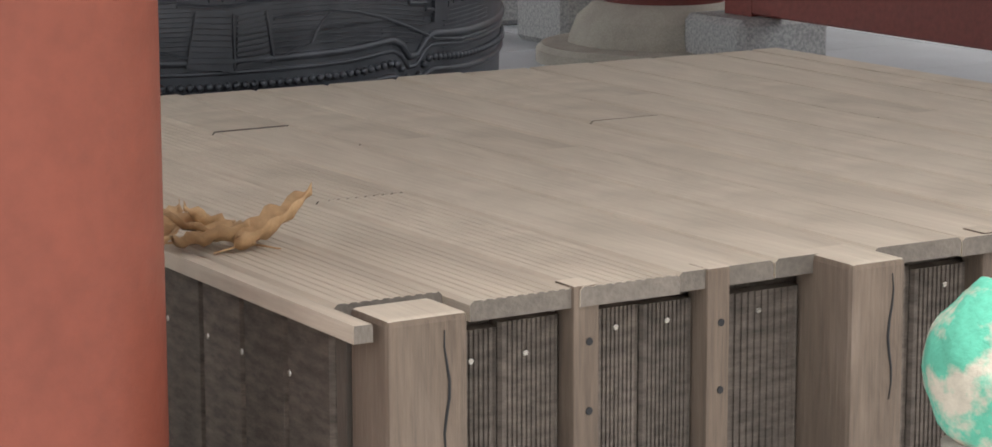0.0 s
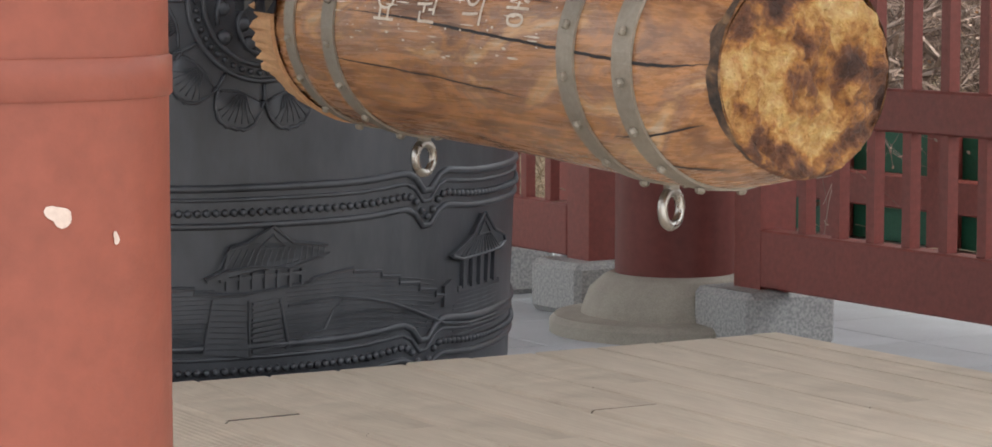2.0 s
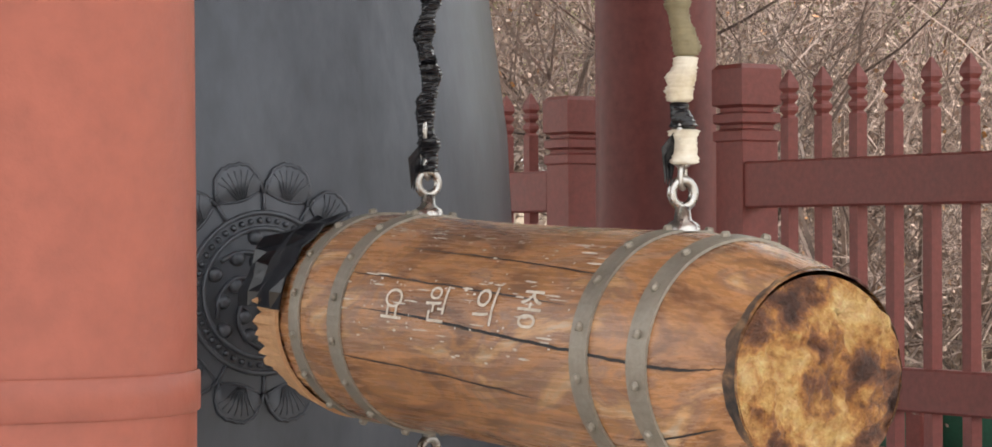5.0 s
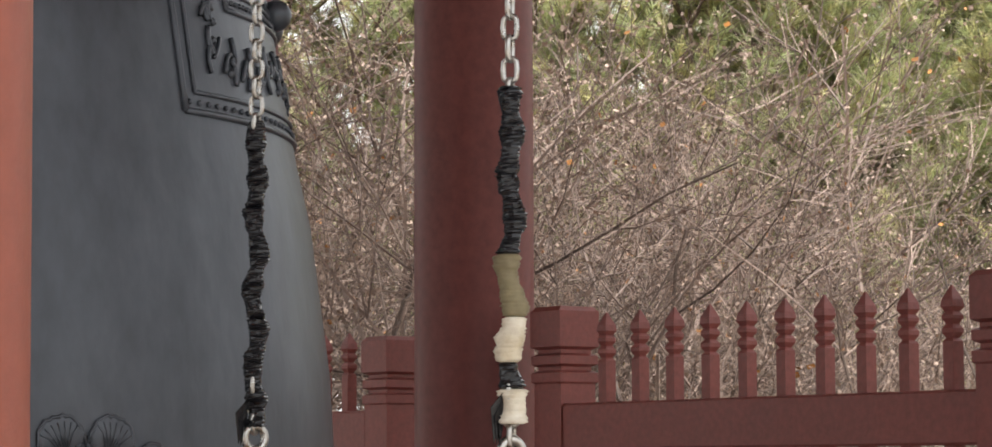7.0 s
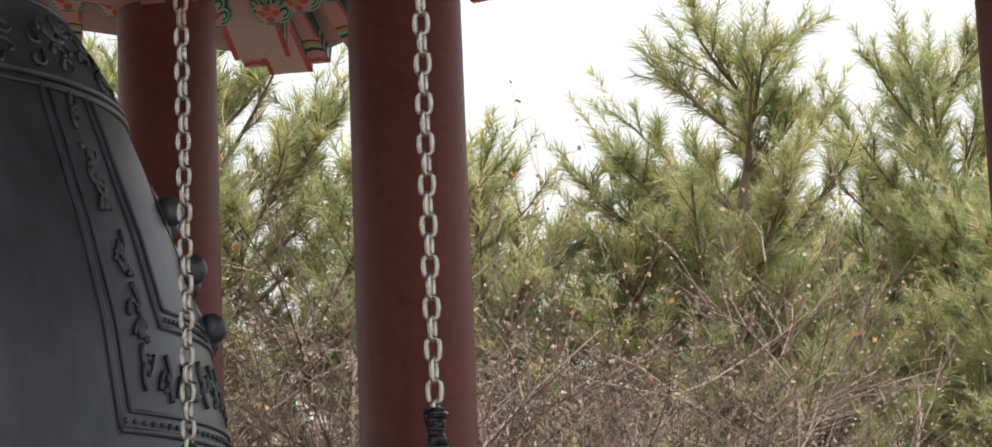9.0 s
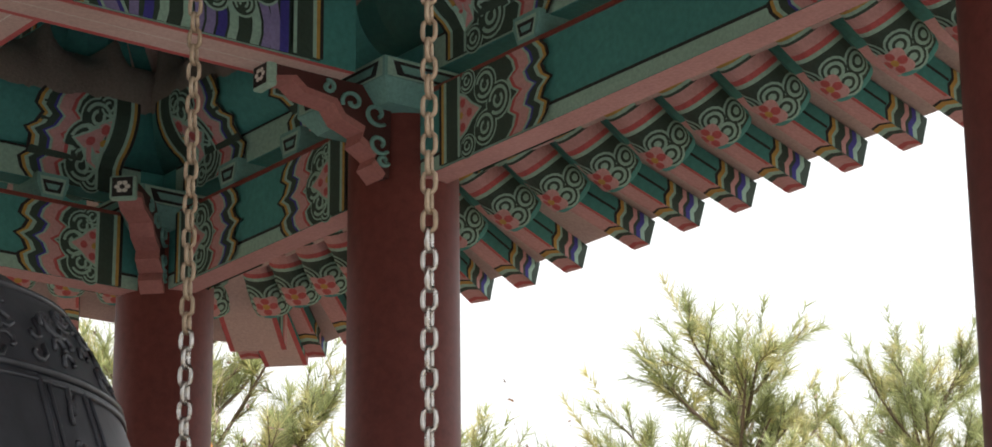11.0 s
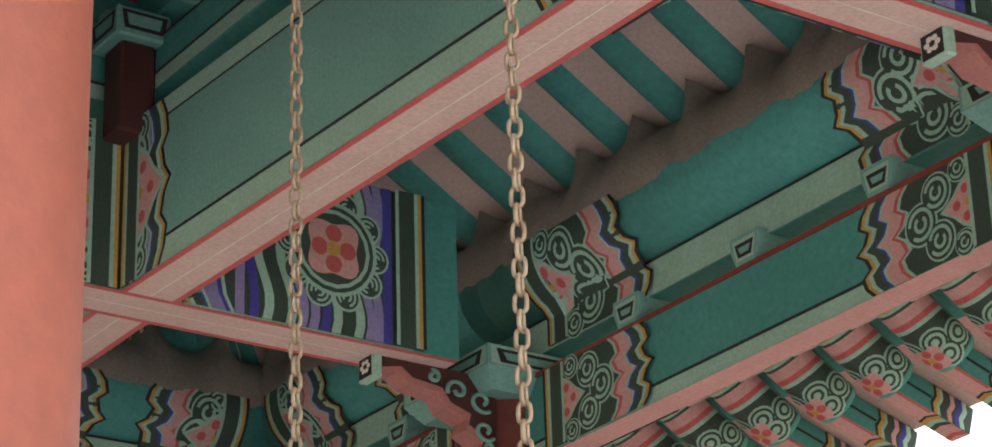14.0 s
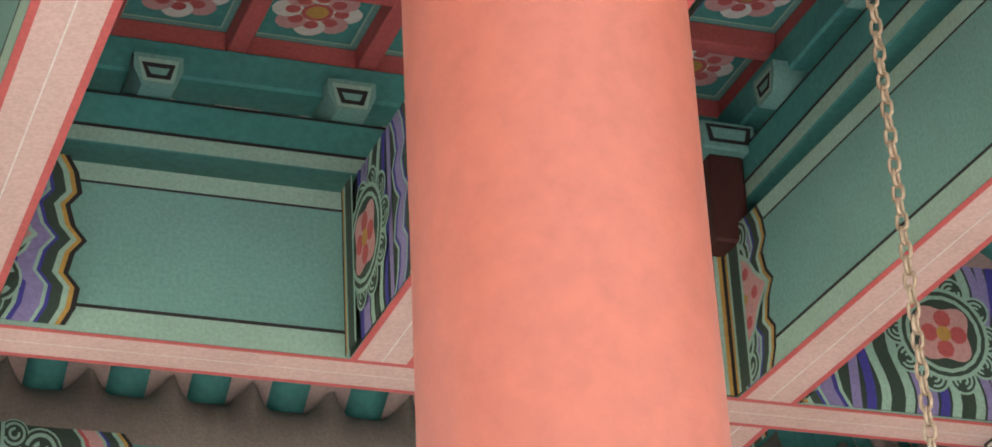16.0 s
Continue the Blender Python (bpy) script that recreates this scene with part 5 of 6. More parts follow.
def build_bracket(x, y, z, turn):
    """A carved scroll bracket between column and beam: wavy pink front, dark cheeks with green scrolls, flower tip."""
    b = thing("scroll_bracket", "carved bracket with pink wavy edge and green scrolls", "bracket", "carved brackets on the columns", (x, y, z))
    b.rotation_euler = (0, 0, radians(turn))
    b.scale = (0.96, 1.1, 0.83)
    low = [(0.17, -0.33), (0.21, -0.285), (0.195, -0.25), (0.255, -0.21), (0.245, -0.17), (0.32, -0.14), (0.35, -0.09), (0.46, -0.075), (0.50, -0.04), (0.58, -0.06), (0.585, 0.0)]
    prof = [(0.14, 0.0)] + [(0.15, -0.33)] + low
    bm = bmesh.new()
    f = [bm.verts.new((a, -0.035, c)) for a, c in prof]
    k = [bm.verts.new((a, 0.035, c)) for a, c in prof]
    bm.faces.new(f)
    bm.faces.new(list(reversed(k)))
    for i in range(len(prof)):
        j = (i + 1) % len(prof)
        bm.faces.new((f[j], f[i], k[i], k[j]))
    part("body", bm, BRBODY, b)
    V, F = [], []
    for a, c in low:
        V += [(a + 0.007, -0.038, c - 0.009), (a + 0.007, 0.038, c - 0.009), (a - 0.004, 0.038, c + 0.014), (a - 0.004, -0.038, c + 0.014)]
    for i in range(len(low) - 1):
        for j in range(4):
            F.append((4 * i + j, 4 * i + (j + 1) % 4, 4 * i + 4 + (j + 1) % 4, 4 * i + 4 + j))
    F += [(3, 2, 1, 0), tuple(4 * (len(low) - 1) + j for j in range(4))]
    pydata("wavy_edge", V, F, BRPINK, b, "pink carved wavy edge")
    part("tip", box(0.565, 0.60, -0.04, 0.04, -0.085, 0.012, 0.006), MINT, b, "pale tip with a white flower")
    p = Painter(lambda a, c, l: (0.60 + l, a, c - 0.036))
    p.fill([(-0.032, -0.04), (0.032, -0.04), (0.032, 0.04), (-0.032, 0.04)], K_)
    for q in range(6):
        p.disc((0.016 * math.cos(q * 1.047), 0.018 * math.sin(q * 1.047)), 0.009, W_, 8)
    p.make("flower", b)
    for side in (-1, 1):
        V, F = [], []
        for (a, c), r in (((0.20, -0.10), 0.045), ((0.29, -0.075), 0.04), ((0.19, -0.21), 0.04), ((0.38, -0.04), 0.025), ((0.175, -0.27), 0.022)):
            pts = [(a + r * (1 - 0.72 * s) * math.cos(6.5 * s + a * 20), side * 0.038, c + r * (1 - 0.72 * s) * math.sin(6.5 * s + a * 20)) for s in np.linspace(0, 1, 18)]
            tube_arrays(pts, [0.0075] * 18, 6, V, F)
        pydata("scroll", V, F, SAGE, b, "green carved scrolls", smooth=True)


build_bracket(CX - 0.02, CY - 0.085, 3.93, 180)
build_bracket(CX - 0.01, EY - 0.04, 3.93, 180)
build_bracket(CX, DY, 3.93, 225)
build_bracket(3.03, DY, 3.93, 270)
build_bracket(0.77, DY, 3.93, 270)

# ---- inner upper frame and coffered ceiling ----
IX0, IX1, IY0, IY1 = WX, YX, XY2, XY
frame_thing = thing("upper_frame", "dark teal upper frame that carries the coffered ceiling", "frame")
for n_, bx in (("rail", (IX0 - 0.08, IX1 + 0.08, IY1 - 0.05, IY1 + 0.08)), ("rail", (IX0 - 0.08, IX1 + 0.08, IY0 - 0.08, IY0 + 0.05)), ("rail", (IX1 - 0.05, IX1 + 0.08, IY0 + 0.051, IY1 - 0.051)), ("rail", (IX0 - 0.08, IX0 + 0.05, IY0 + 0.051, IY1 - 0.051))):
    part(n_, box(*bx, 4.515, 4.68, 0.008), TEAL, frame_thing)
    part("upper_rail", box(*bx, 4.75, 4.86, 0.008), TEAL, frame_thing)
pf = Painter(lambda a, b, l: (a, IY1 - 0.05 - l, 4.515 + b))
for b0, b1, pa in ((0, 0.045, M_), (0.045, 0.055, K_), (0.15, 0.158, K_)):
    pf.fill([(IX0, b0), (IX1, b0), (IX1, b1), (IX0, b1)], pa)
pf.make("painted_line", frame_thing)
pf = Painter(lambda a, b, l: (IX1 - 0.05 - l, a, 4.515 + b))
for b0, b1, pa in ((0, 0.045, M_), (0.045, 0.055, K_), (0.15, 0.158, K_)):
    pf.fill([(IY0, b0), (IY1, b0), (IY1, b1), (IY0, b1)], pa)
pf.make("painted_line", frame_thing)
for k in range(4):
    bearing_block(None, 1.30 + 0.55 * (k - 0.02), IY1 - 0.0, 4.68, 0, 1.05)
    bearing_block(None, IX1, 4.25 + 0.55 * k, 4.68, -90, 1.0)
for cx, cy in ((IX1 - 0.11, IY1 - 0.15), (IX0 + 0.11, IY1 - 0.15)):
    sp = thing("hanging_post", "short dark maroon post with a pale green capital", "post", "corner posts of the upper frame", (cx, cy, 0))
    part("shaft", box(-0.055, 0.055, -0.055, 0.055, 4.36, 4.64, 0.008), BRBODY, sp)
    bm = box(-0.085, 0.085, -0.085, 0.085, 4.64, 4.73, 0.006)
    part("capital", bm, SAGE, sp)
    for k in range(4):
        rot = Matrix.Rotation(k * math.pi / 2, 3, "Z")
        p = Painter(lambda a, b, l: rot @ Vector((a, -0.085 - l, 4.64 + b)))
        p.fill([(-0.062, 0.02), (0.062, 0.02), (0.072, 0.078), (-0.072, 0.078)], K_)
        p.fill([(-0.048, 0.032), (0.048, 0.032), (0.056, 0.068), (-0.056, 0.068)], S_)
        p.make("painted_face", sp)


def build_ceiling():
    bm = box(IX0 - 0.3, IX1 + 0.3, IY0 - 0.3, IY1 + 0.3, 4.93, 4.96)
    ceil = tagged(finish("ceiling", bm, TEAL), "coffered ceiling with painted lotus flowers", "ceiling", kind="structure")
    nx, ny = 6, 6
    sx, sy = (IX1 - IX0) / nx, (IY1 - IY0) / ny
    V, F, I = [], [], []
    bm = bmesh.new()
    for i in range(nx + 1):
        box(IX0 + i * sx - 0.028, IX0 + i * sx + 0.028, IY0, IY1, 4.862, 4.93, 0.004, bm)
    for j in range(ny + 1):
        box(IX0, IX1, IY0 + j * sy - 0.028, IY0 + j * sy + 0.028, 4.864, 4.93, 0.004, bm)
    ribs = finish("ceiling_rib", bm, ROSE, ceil)
    p = Painter(lambda a, b, l: (a, b, 4.93 - l))
    for i in range(nx):
        for j in range(ny):
            c = (IX0 + (i + 0.5) * sx, IY0 + (j + 0.5) * sy)
            p.coat = 0
            hw, hh = sx / 2 - 0.028, sy / 2 - 0.028
            for q, pa in ((1.0, S_), (0.90, M_), (0.86, T_)):
                p.fill([(c[0] - hw * q, c[1] - hh * q), (c[0] + hw * q, c[1] - hh * q), (c[0] + hw * q, c[1] + hh * q), (c[0] - hw * q, c[1] + hh * q)], pa)
            for k in range(8):
                w = k * math.pi / 4
                p.disc((c[0] + 0.085 * math.cos(w), c[1] + 0.085 * math.sin(w)), 0.045, P_ if k % 2 else W_, 12)
                p.disc((c[0] + 0.07 * math.cos(w), c[1] + 0.07 * math.sin(w)), 0.022, R_, 10)
            p.disc(c, 0.045, R_, 14)
            p.disc(c, 0.032, O_, 12)
    p.make("painted_coffers", ceil)


build_ceiling()

# ---- eaves ----
SL = -0.61


def build_rafter():
    """A round rafter along +x, sloping down; its painted foot at x = 5.33."""
    r = thing("rafter", "round teal rafter with painted flower foot", "rafter", "round rafters of the eaves")
    rad, end = 0.078, Vector((5.36, 0, 4.535 + SL * (5.36 - 4.4)))
    head = Vector((3.15, 0, 4.535 + SL * (3.15 - 4.4)))
    d = (end - head).normalized()
    up = Vector((0, 1, 0)).cross(d) * -1
    V, F = [], []
    tube_arrays([head, end - d * 0.02, end], [rad, rad, rad * 0.93], 24, V, F)
    pydata("timber", V, F, TEAL, r, smooth=True)

    def place(a, b, l):
        w = a / rad
        return end - d * b + (Vector((0, 1, 0)) * math.sin(w) - up * math.cos(w)) * (rad + l)

    p = Painter(place, 0.0016)
    h = rad * 1.9
    arc = np.linspace(-h, h, 15)
    p.strip([(a, 0.02) for a in arc], [(a, 0.30) for a in arc], D_)
    for b0, b1, pa in ((0.30, 0.29, K_), (0.29, 0.277, O_), (0.277, 0.265, M_), (0.265, 0.245, D_), (0.255, 0.215, P_), (0.215, 0.195, R_), (0.195, 0.18, M_)):
        wave = lambda a: 0.03 * (1 - (a / h) ** 2) - 0.03
        p.strip([(a, b0 + wave(a)) for a in arc], [(a, b1 + wave(a)) for a in arc], pa)
    for size, pa in ((0.047, M_), (0.039, D_), (0.031, M_), (0.021, D_), (0.012, M_)):
        for a, b in ((-0.052, 0.052), (0.052, 0.052), (-0.046, 0.108), (0.046, 0.108), (-0.115, 0.075), (0.115, 0.075)):
            p.disc((a, b), size, pa, 14)
    p.flower((0, 0.066), 0.048)
    p.make("painted_foot", r, "dark green foot with scrolls and a pink flower")
    p = Painter(lambda a, b, l: end + d * (0.0005 + l) + Vector((0, 1, 0)) * a + up * b)
    p.disc((0, 0), rad * 0.9, T_, 18)
    p.disc((0, 0), rad * 0.5, K_, 14)
    p.disc((0, 0), rad * 0.4, M_, 14)
    p.make("painted_end", r)
    return r


def build_flying():
    f = thing("flying_rafter", "square teal flying rafter with pink underside", "rafter", "square rafters of the eave edge")
    e, h0 = Vector((5.90, 0, 3.975)), Vector((5.05, 0, 4.245))
    d = (e - h0).normalized()
    up = Vector((0, 1, 0)).cross(d) * -1
    bm = bmesh.new()
    q = [[bm.verts.new(o + Vector((0, 1, 0)) * sy * 0.042 + up * sz * 0.048) for sy, sz in ((-1, -1), (1, -1), (1, 1), (-1, 1))] for o in (h0, e)]
    for k in range(4):
        bm.faces.new((q[0][k], q[0][(k + 1) % 4], q[1][(k + 1) % 4], q[1][k]))
    bm.faces.new(q[1])
    bm.faces.new(list(reversed(q[0])))
    bmesh.ops.recalc_face_normals(bm, faces=bm.faces)
    part("timber", bm, TEAL, f)
    for side in (-1, 1):
        p = Painter(lambda a, b, l: e - d * a + Vector((0, side * (0.042 + l), 0)) + up * b)
        p.fill([(0, -0.048), (0.17, -0.048), (0.17, 0.048), (0, 0.048)], D_)
        for a0, pa in ((0.17, K_), (0.158, O_), (0.142, M_), (0.13, D_), (0.098, P_), (0.065, B_), (0.045, M_)):
            p.strip([(a0, -0.048), (a0 + 0.012, -0.016), (a0, 0.016), (a0 + 0.012, 0.048)], [(a0 - 0.02, -0.048), (a0 - 0.008, -0.016), (a0 - 0.02, 0.016), (a0 - 0.008, 0.048)], pa)
        p.fill([(0.18, -0.005), (0.6, -0.005), (0.6, 0.005), (0.18, 0.005)], K_)
        p.make("painted_side", f, "painted stripes at the end")
    p = Painter(lambda a, b, l: e - d * a + Vector((0, b, 0)) - up * (0.048 + l))
    p.fill([(0, -0.042), (0.5, -0.042), (0.5, 0.042), (0, 0.042)], P_)
    for a0, pa in ((0.15, K_), (0.14, O_), (0.12, M_), (0.10, D_), (0.07, P_), (0.03, R_)):
        p.strip([(a0, -0.042), (a0 + 0.012, 0), (a0, 0.042)], [(a0 - 0.02, -0.042), (a0 - 0.008, 0), (a0 - 0.02, 0.042)], pa)
    p.fill([(0.17, -0.042), (0.5, -0.042), (0.5, -0.03), (0.17, -0.03)], R_)
    p.make("painted_underside", f, "pink underside with wavy stripes")
    p = Painter(lambda a, b, l: e + d * (0.0005 + l) + Vector((0, a, 0)) + up * b)
    p.fill([(-0.042, -0.048), (0.042, -0.048), (0.042, 0.048), (-0.042, 0.048)], M_)
    p.fill([(-0.03, -0.034), (0.03, -0.034), (0.03, 0.034), (-0.03, 0.034)], B_)
    p.ring((0, 0), 0.012, 0.02, P_, n=12)
    p.make("painted_end", f)
    return f


rafter, flying = build_rafter(), build_flying()
PITCH, RY0 = 0.268, 5.245
ks = [k for k in range(-11, 8)]
rafter.location.y = flying.location.y = RY0
for k in ks:
    if k:
        copy_thing(rafter, pose(0, RY0 + PITCH * k, 0))
        copy_thing(flying, pose(0, RY0 + PITCH * k, 0))
# the corner: rafters fan out round the hip at the far corner
for i in range(1, 8):
    a = math.degrees(math.atan(0.205 * i / 1.5))
    m = Matrix.Translation((CX, 7.22 + 0.085 * i, 0.006 * i)) @ Matrix.Rotation(radians(a), 4, "Z") @ Matrix.Diagonal((1 / math.cos(radians(a)), 1, 1, 1)) @ Matrix.Translation((-CX, 0, 0))
    copy_thing(rafter, m)
    copy_thing(flying, m)
# the back eave
for k in range(16):
    m = Matrix.Translation((0.35 + PITCH * k - 1.2, DY, 0)) @ Matrix.Rotation(radians(90), 4, "Z") @ Matrix.Translation((-CX, 0, 0))
    copy_thing(rafter, m)
    copy_thing(flying, m)
for i in range(1, 8):
    a = 90 - math.degrees(math.atan(0.205 * i / 1.5))
    m = Matrix.Translation((3.66 + 0.085 * i, DY, 0.006 * i)) @ Matrix.Rotation(radians(a), 4, "Z") @ Matrix.Diagonal((1 / math.sin(radians(a)), 1, 1, 1)) @ Matrix.Translation((-CX, 0, 0))
    copy_thing(rafter, m)
    copy_thing(flying, m)


def build_hip():
    hp = thing("hip_rafter", "heavy corner rafter with pale red underside", "hip rafter")
    d = Vector((1, 1, 0)).normalized()
    s = Vector((-1, 1, 0)).normalized()
    for n, a0, a1, z0, z1, hw, hh in (("lower_timber", -1.6, 1.45, 5.25, 3.985, 0.115, 0.115), ("upper_timber", 0.3, 1.98, 4.47, 4.035, 0.092, 0.095)):
        bm = bmesh.new()
        q = []
        for a, z in ((a0, z0), (a1, z1)):
            c = Vector((CX, DY, z)) + d * a
            q.append([bm.verts.new(c + s * u * hw + Vector((0, 0, v * hh))) for u, v in ((-1, -1), (1, -1), (1, 1), (-1, 1))])
        for k in range(4):
            bm.faces.new((q[0][k], q[0][(k + 1) % 4], q[1][(k + 1) % 4], q[1][k]))
        bm.faces.new(q[1])
        bm.faces.new(list(reversed(q[0])))
        bmesh.ops.recalc_face_normals(bm, faces=bm.faces)
        part(n, bm, TEAL, hp)
        p = Painter(lambda a, b, l: Vector((CX, DY, z0 + (z1 - z0) * (a - a0) / (a1 - a0) - hh - l)) + d * a + s * b)
        p.fill([(a0, -hw), (a1, -hw), (a1, hw), (a0, hw)], A_)
        for b in (-hw, hw - 0.02):
            p.fill([(a0, b), (a1, b), (a1, b + 0.02), (a0, b + 0.02)], R_)
        p.make("painted_underside", hp)
        for side in (-1, 1):
            p = Painter(lambda a, b, l: Vector((CX, DY, z0 + (z1 - z0) * (a - a0) / (a1 - a0) + b)) + d * a + s * side * (hw + l))
            for c, wd, pa in ((0.0, 0.05, P_), (0.05, 0.025, R_), (0.09, 0.03, M_), (0.13, 0.02, K_)):
                p.strip([(a1 - c, -hh), (a1 - c + 0.0, hh)], [(a1 - c - wd, -hh), (a1 - c - wd, hh)], pa)
            p.make("painted_side", hp)


build_hip()

# boards over the rafters, plaster along the purlins, and the tiled roof that shuts out the sky
EAVE = 1.53
cx0, cy0 = (CX - 0.6) / 2, (DY + AY) / 2


def roof_ring(off, z):
    return [(CX + off, AY - off, z), (CX + off, DY + off, z), (-0.6 - off, DY + off, z), (-0.6 - off, AY - off, z)]


def sheet(name, levels, material, label, category, thick):
    V, F = [], []
    for off, z in levels:
        V += roof_ring(off, z)
    for i in range(len(levels) - 1):
        for k in range(4):
            F.append((4 * i + k, 4 * i + (k + 1) % 4, 4 * i + 4 + (k + 1) % 4, 4 * i + 4 + k))
    ob = pydata(name, V, F, material)
    mod = ob.modifiers.new("thickness", "SOLIDIFY")
    mod.thickness, mod.offset = thick, 0
    return tagged(ob, label, category, kind="structure")


sheet("eave_boards", [(EAVE - 0.02, 4.045), (0.74, 4.30), (0.72, 4.058), (-1.25, 4.495 + 0.61 * 1.25)], PALE, "pale plaster and boards between the rafters", "eaves", 0.03)
sheet("roof", [(EAVE + 0.02, 4.12), (0.6, 4.52), (-1.2, 5.75), (-2.35, 7.0)], ROOFT, "dark tiled hipped roof", "roof", 0.06)


def build_plaster(x0, y0, x1, y1, inward):
    """A hand-smeared strip of plaster over the purlin, arched round each rafter."""
    v = Vector((x1 - x0, y1 - y0, 0))
    L, d, nrm = v.length, v.normalized(), Vector(inward)
    n = int(L / 0.02)
    V, F = [], []
    for i in range(n + 1):
        a = L * i / n
        P = Vector((x0, y0, 0)) + d * a
        c = (P.y - RY0) if abs(d.y) > 0.5 else (P.x - (0.35 - 1.2))
        ph = (c / PITCH) % 1.0
        ph = min(ph, 1 - ph) * 2
        web = max(0.0, ph - 0.45) / 0.55
        j = 0.006 * noise.noise(P * 9) + 0.003 * noise.noise(P * 31)
        far = 0.055 + 0.085 * web ** 1.4 + 0.006 * noise.noise(P * 5)
        lift = 4.445 + 0.61 * far + 0.012 * web
        V += [P + nrm * (0.166 + j) + Vector((0, 0, 4.262 + 2 * j)), P + nrm * (0.180 + 2 * j) + Vector((0, 0, 4.33)), P + nrm * (0.152 + 3 * j) + Vector((0, 0, 4.41 + 2 * j)), P + nrm * (0.5 * (0.152 + far) + 2 * j) + Vector((0, 0, 0.5 * (4.41 + lift) + 0.006 + 2 * j)), P + nrm * far + Vector((0, 0, lift))]
    for i in range(n):
        for k in range(4):
            F.append((5 * i + k, 5 * i + 5 + k, 5 * i + 6 + k, 5 * i + 1 + k))
    ob = pydata("plaster_strip", V, F, PLASTER, smooth=True)
    tagged(ob, "rough brown plaster between the rafter heads", "plaster", kind="structure")


build_plaster(CX, AY, CX, DY, (-1, 0, 0))
build_plaster(-0.6, DY, CX, DY, (0, -1, 0))


# ---- floor tiles ----
tile_me = None
for i in range(16):
    for j in range(16):
        if tile_me is None:
            ob = finish("floor_tile", box(0, 0.4525, 0, 0.4585, -0.008, 0.0, 0.003), TILE, floor)
            tile_me = ob.data
        else:
            ob = new("floor_tile", tile_me)
            ob.parent = floor
        ob.location = (-1.57 + 0.4555 * i, 1.78 + 0.4615 * j, 0.0003 * ((i * 7 + j * 3) % 4))


# ---- bare bushes behind the railing ----
def bush_mesh(seed, height, spread):
    """Stems that fork again and again, with pale husks at the tips."""
    rnd = random.Random(seed)
    V, F, HV, HF, OV, OF = [], [], [], [], [], []

    def grow(p, d, length, rad, level):
        pts, q = [p.copy()], p.copy()
        n = 4
        dd = d.copy()
        for k in range(n):
            dd = (dd + Vector((rnd.gauss(0, 0.16), rnd.gauss(0, 0.16), rnd.gauss(0.03, 0.12)))).normalized()
            q = q + dd * (length / n)
            pts.append(q.copy())
        tube_arrays(pts, [rad * (1 - 0.55 * k / n) for k in range(n + 1)], 3, V, F)
        if level <= 1:
            for k in range(3):
                t = pts[rnd.randint(2, n)]
                s = rnd.uniform(0.004, 0.008)
                a, b = Vector((rnd.gauss(0, 1), rnd.gauss(0, 1), rnd.gauss(0, 1))).normalized() * s, Vector((rnd.gauss(0, 1), rnd.gauss(0, 1), rnd.gauss(0, 1))).normalized() * s
                tgt, tf = (OV, OF) if rnd.random() < 0.012 else (HV, HF)
                g = 1.5 if tgt is OV else 1.0
                i = len(tgt)
                tgt += [t - a * g, t + b * g, t + a * g * 1.2, t - b * g]
                tf.append((i, i + 1, i + 2, i + 3))
        if level == 0:
            return
        for k in range((4, 5, 4, 4, 3)[level]):
            s = rnd.uniform(0.3, 1.0)
            at = pts[min(n, int(s * n))]
            side = Vector((rnd.gauss(0, 1), rnd.gauss(0, 1), rnd.gauss(0.15, 0.7))).normalized()
            grow(at, (dd * 0.75 + side * 0.8).normalized(), length * rnd.uniform(0.5, 0.75), rad * 0.50, level - 1)

    for k in range(6):
        w = 6.28 * k / 6 + rnd.random()
        grow(Vector((0.15 * math.cos(w), 0.15 * math.sin(w), 0)), Vector((spread * math.cos(w), spread * math.sin(w), 1)).normalized(), height * rnd.uniform(0.42, 0.55), 0.0145, 4)
    return (V, F), (HV, HF), (OV, OF)


def build_bush(seed, height, spread, label):
    b = thing("bush", label, "bush", "bare bushes behind the railing")
    w, h, o = bush_mesh(seed, height, spread)
    pydata("branch_frame", *w, TWIG, b)
    pydata("seed_husk_cover", *h, BUD, b, "pale dry husks on the twigs")
    if o[0]:
        tagged(pydata("dead_leaf_cover", *o, ORLEAF, b, "a few orange dead leaves"), kind="stuff")
    return b


bushes = [build_bush(s, h, sp, "leafless grey-brown bush with fine tangled twigs") for s, h, sp in ((3, 2.7, 0.85), (14, 2.4, 1.1), (27, 3.0, 0.7))]
spots = [(6.15, 7.6), (6.75, 8.0), (7.1, 8.7), (7.8, 8.6), (6.5, 9.0), (8.4, 8.7), (6.9, 10.4), (7.3, 7.5), (6.55, 8.3), (7.4, 8.2), (7.0, 9.6), (8.1, 9.3), (6.3, 9.9), (8.6, 8.0), (9.2, 8.9), (7.6, 10.8), (6.6, 11.4), (8.9, 10.4), (9.9, 9.6), (10.2, 8.0), (5.6, 11.2), (7.5, 12.4), (6.9, 7.2), (8.0, 6.9), (9.2, 7.0), (10.8, 10.6), (5.2, 12.6), (11.6, 9.4), (6.0, 13.4)]
rnd = random.Random(77)
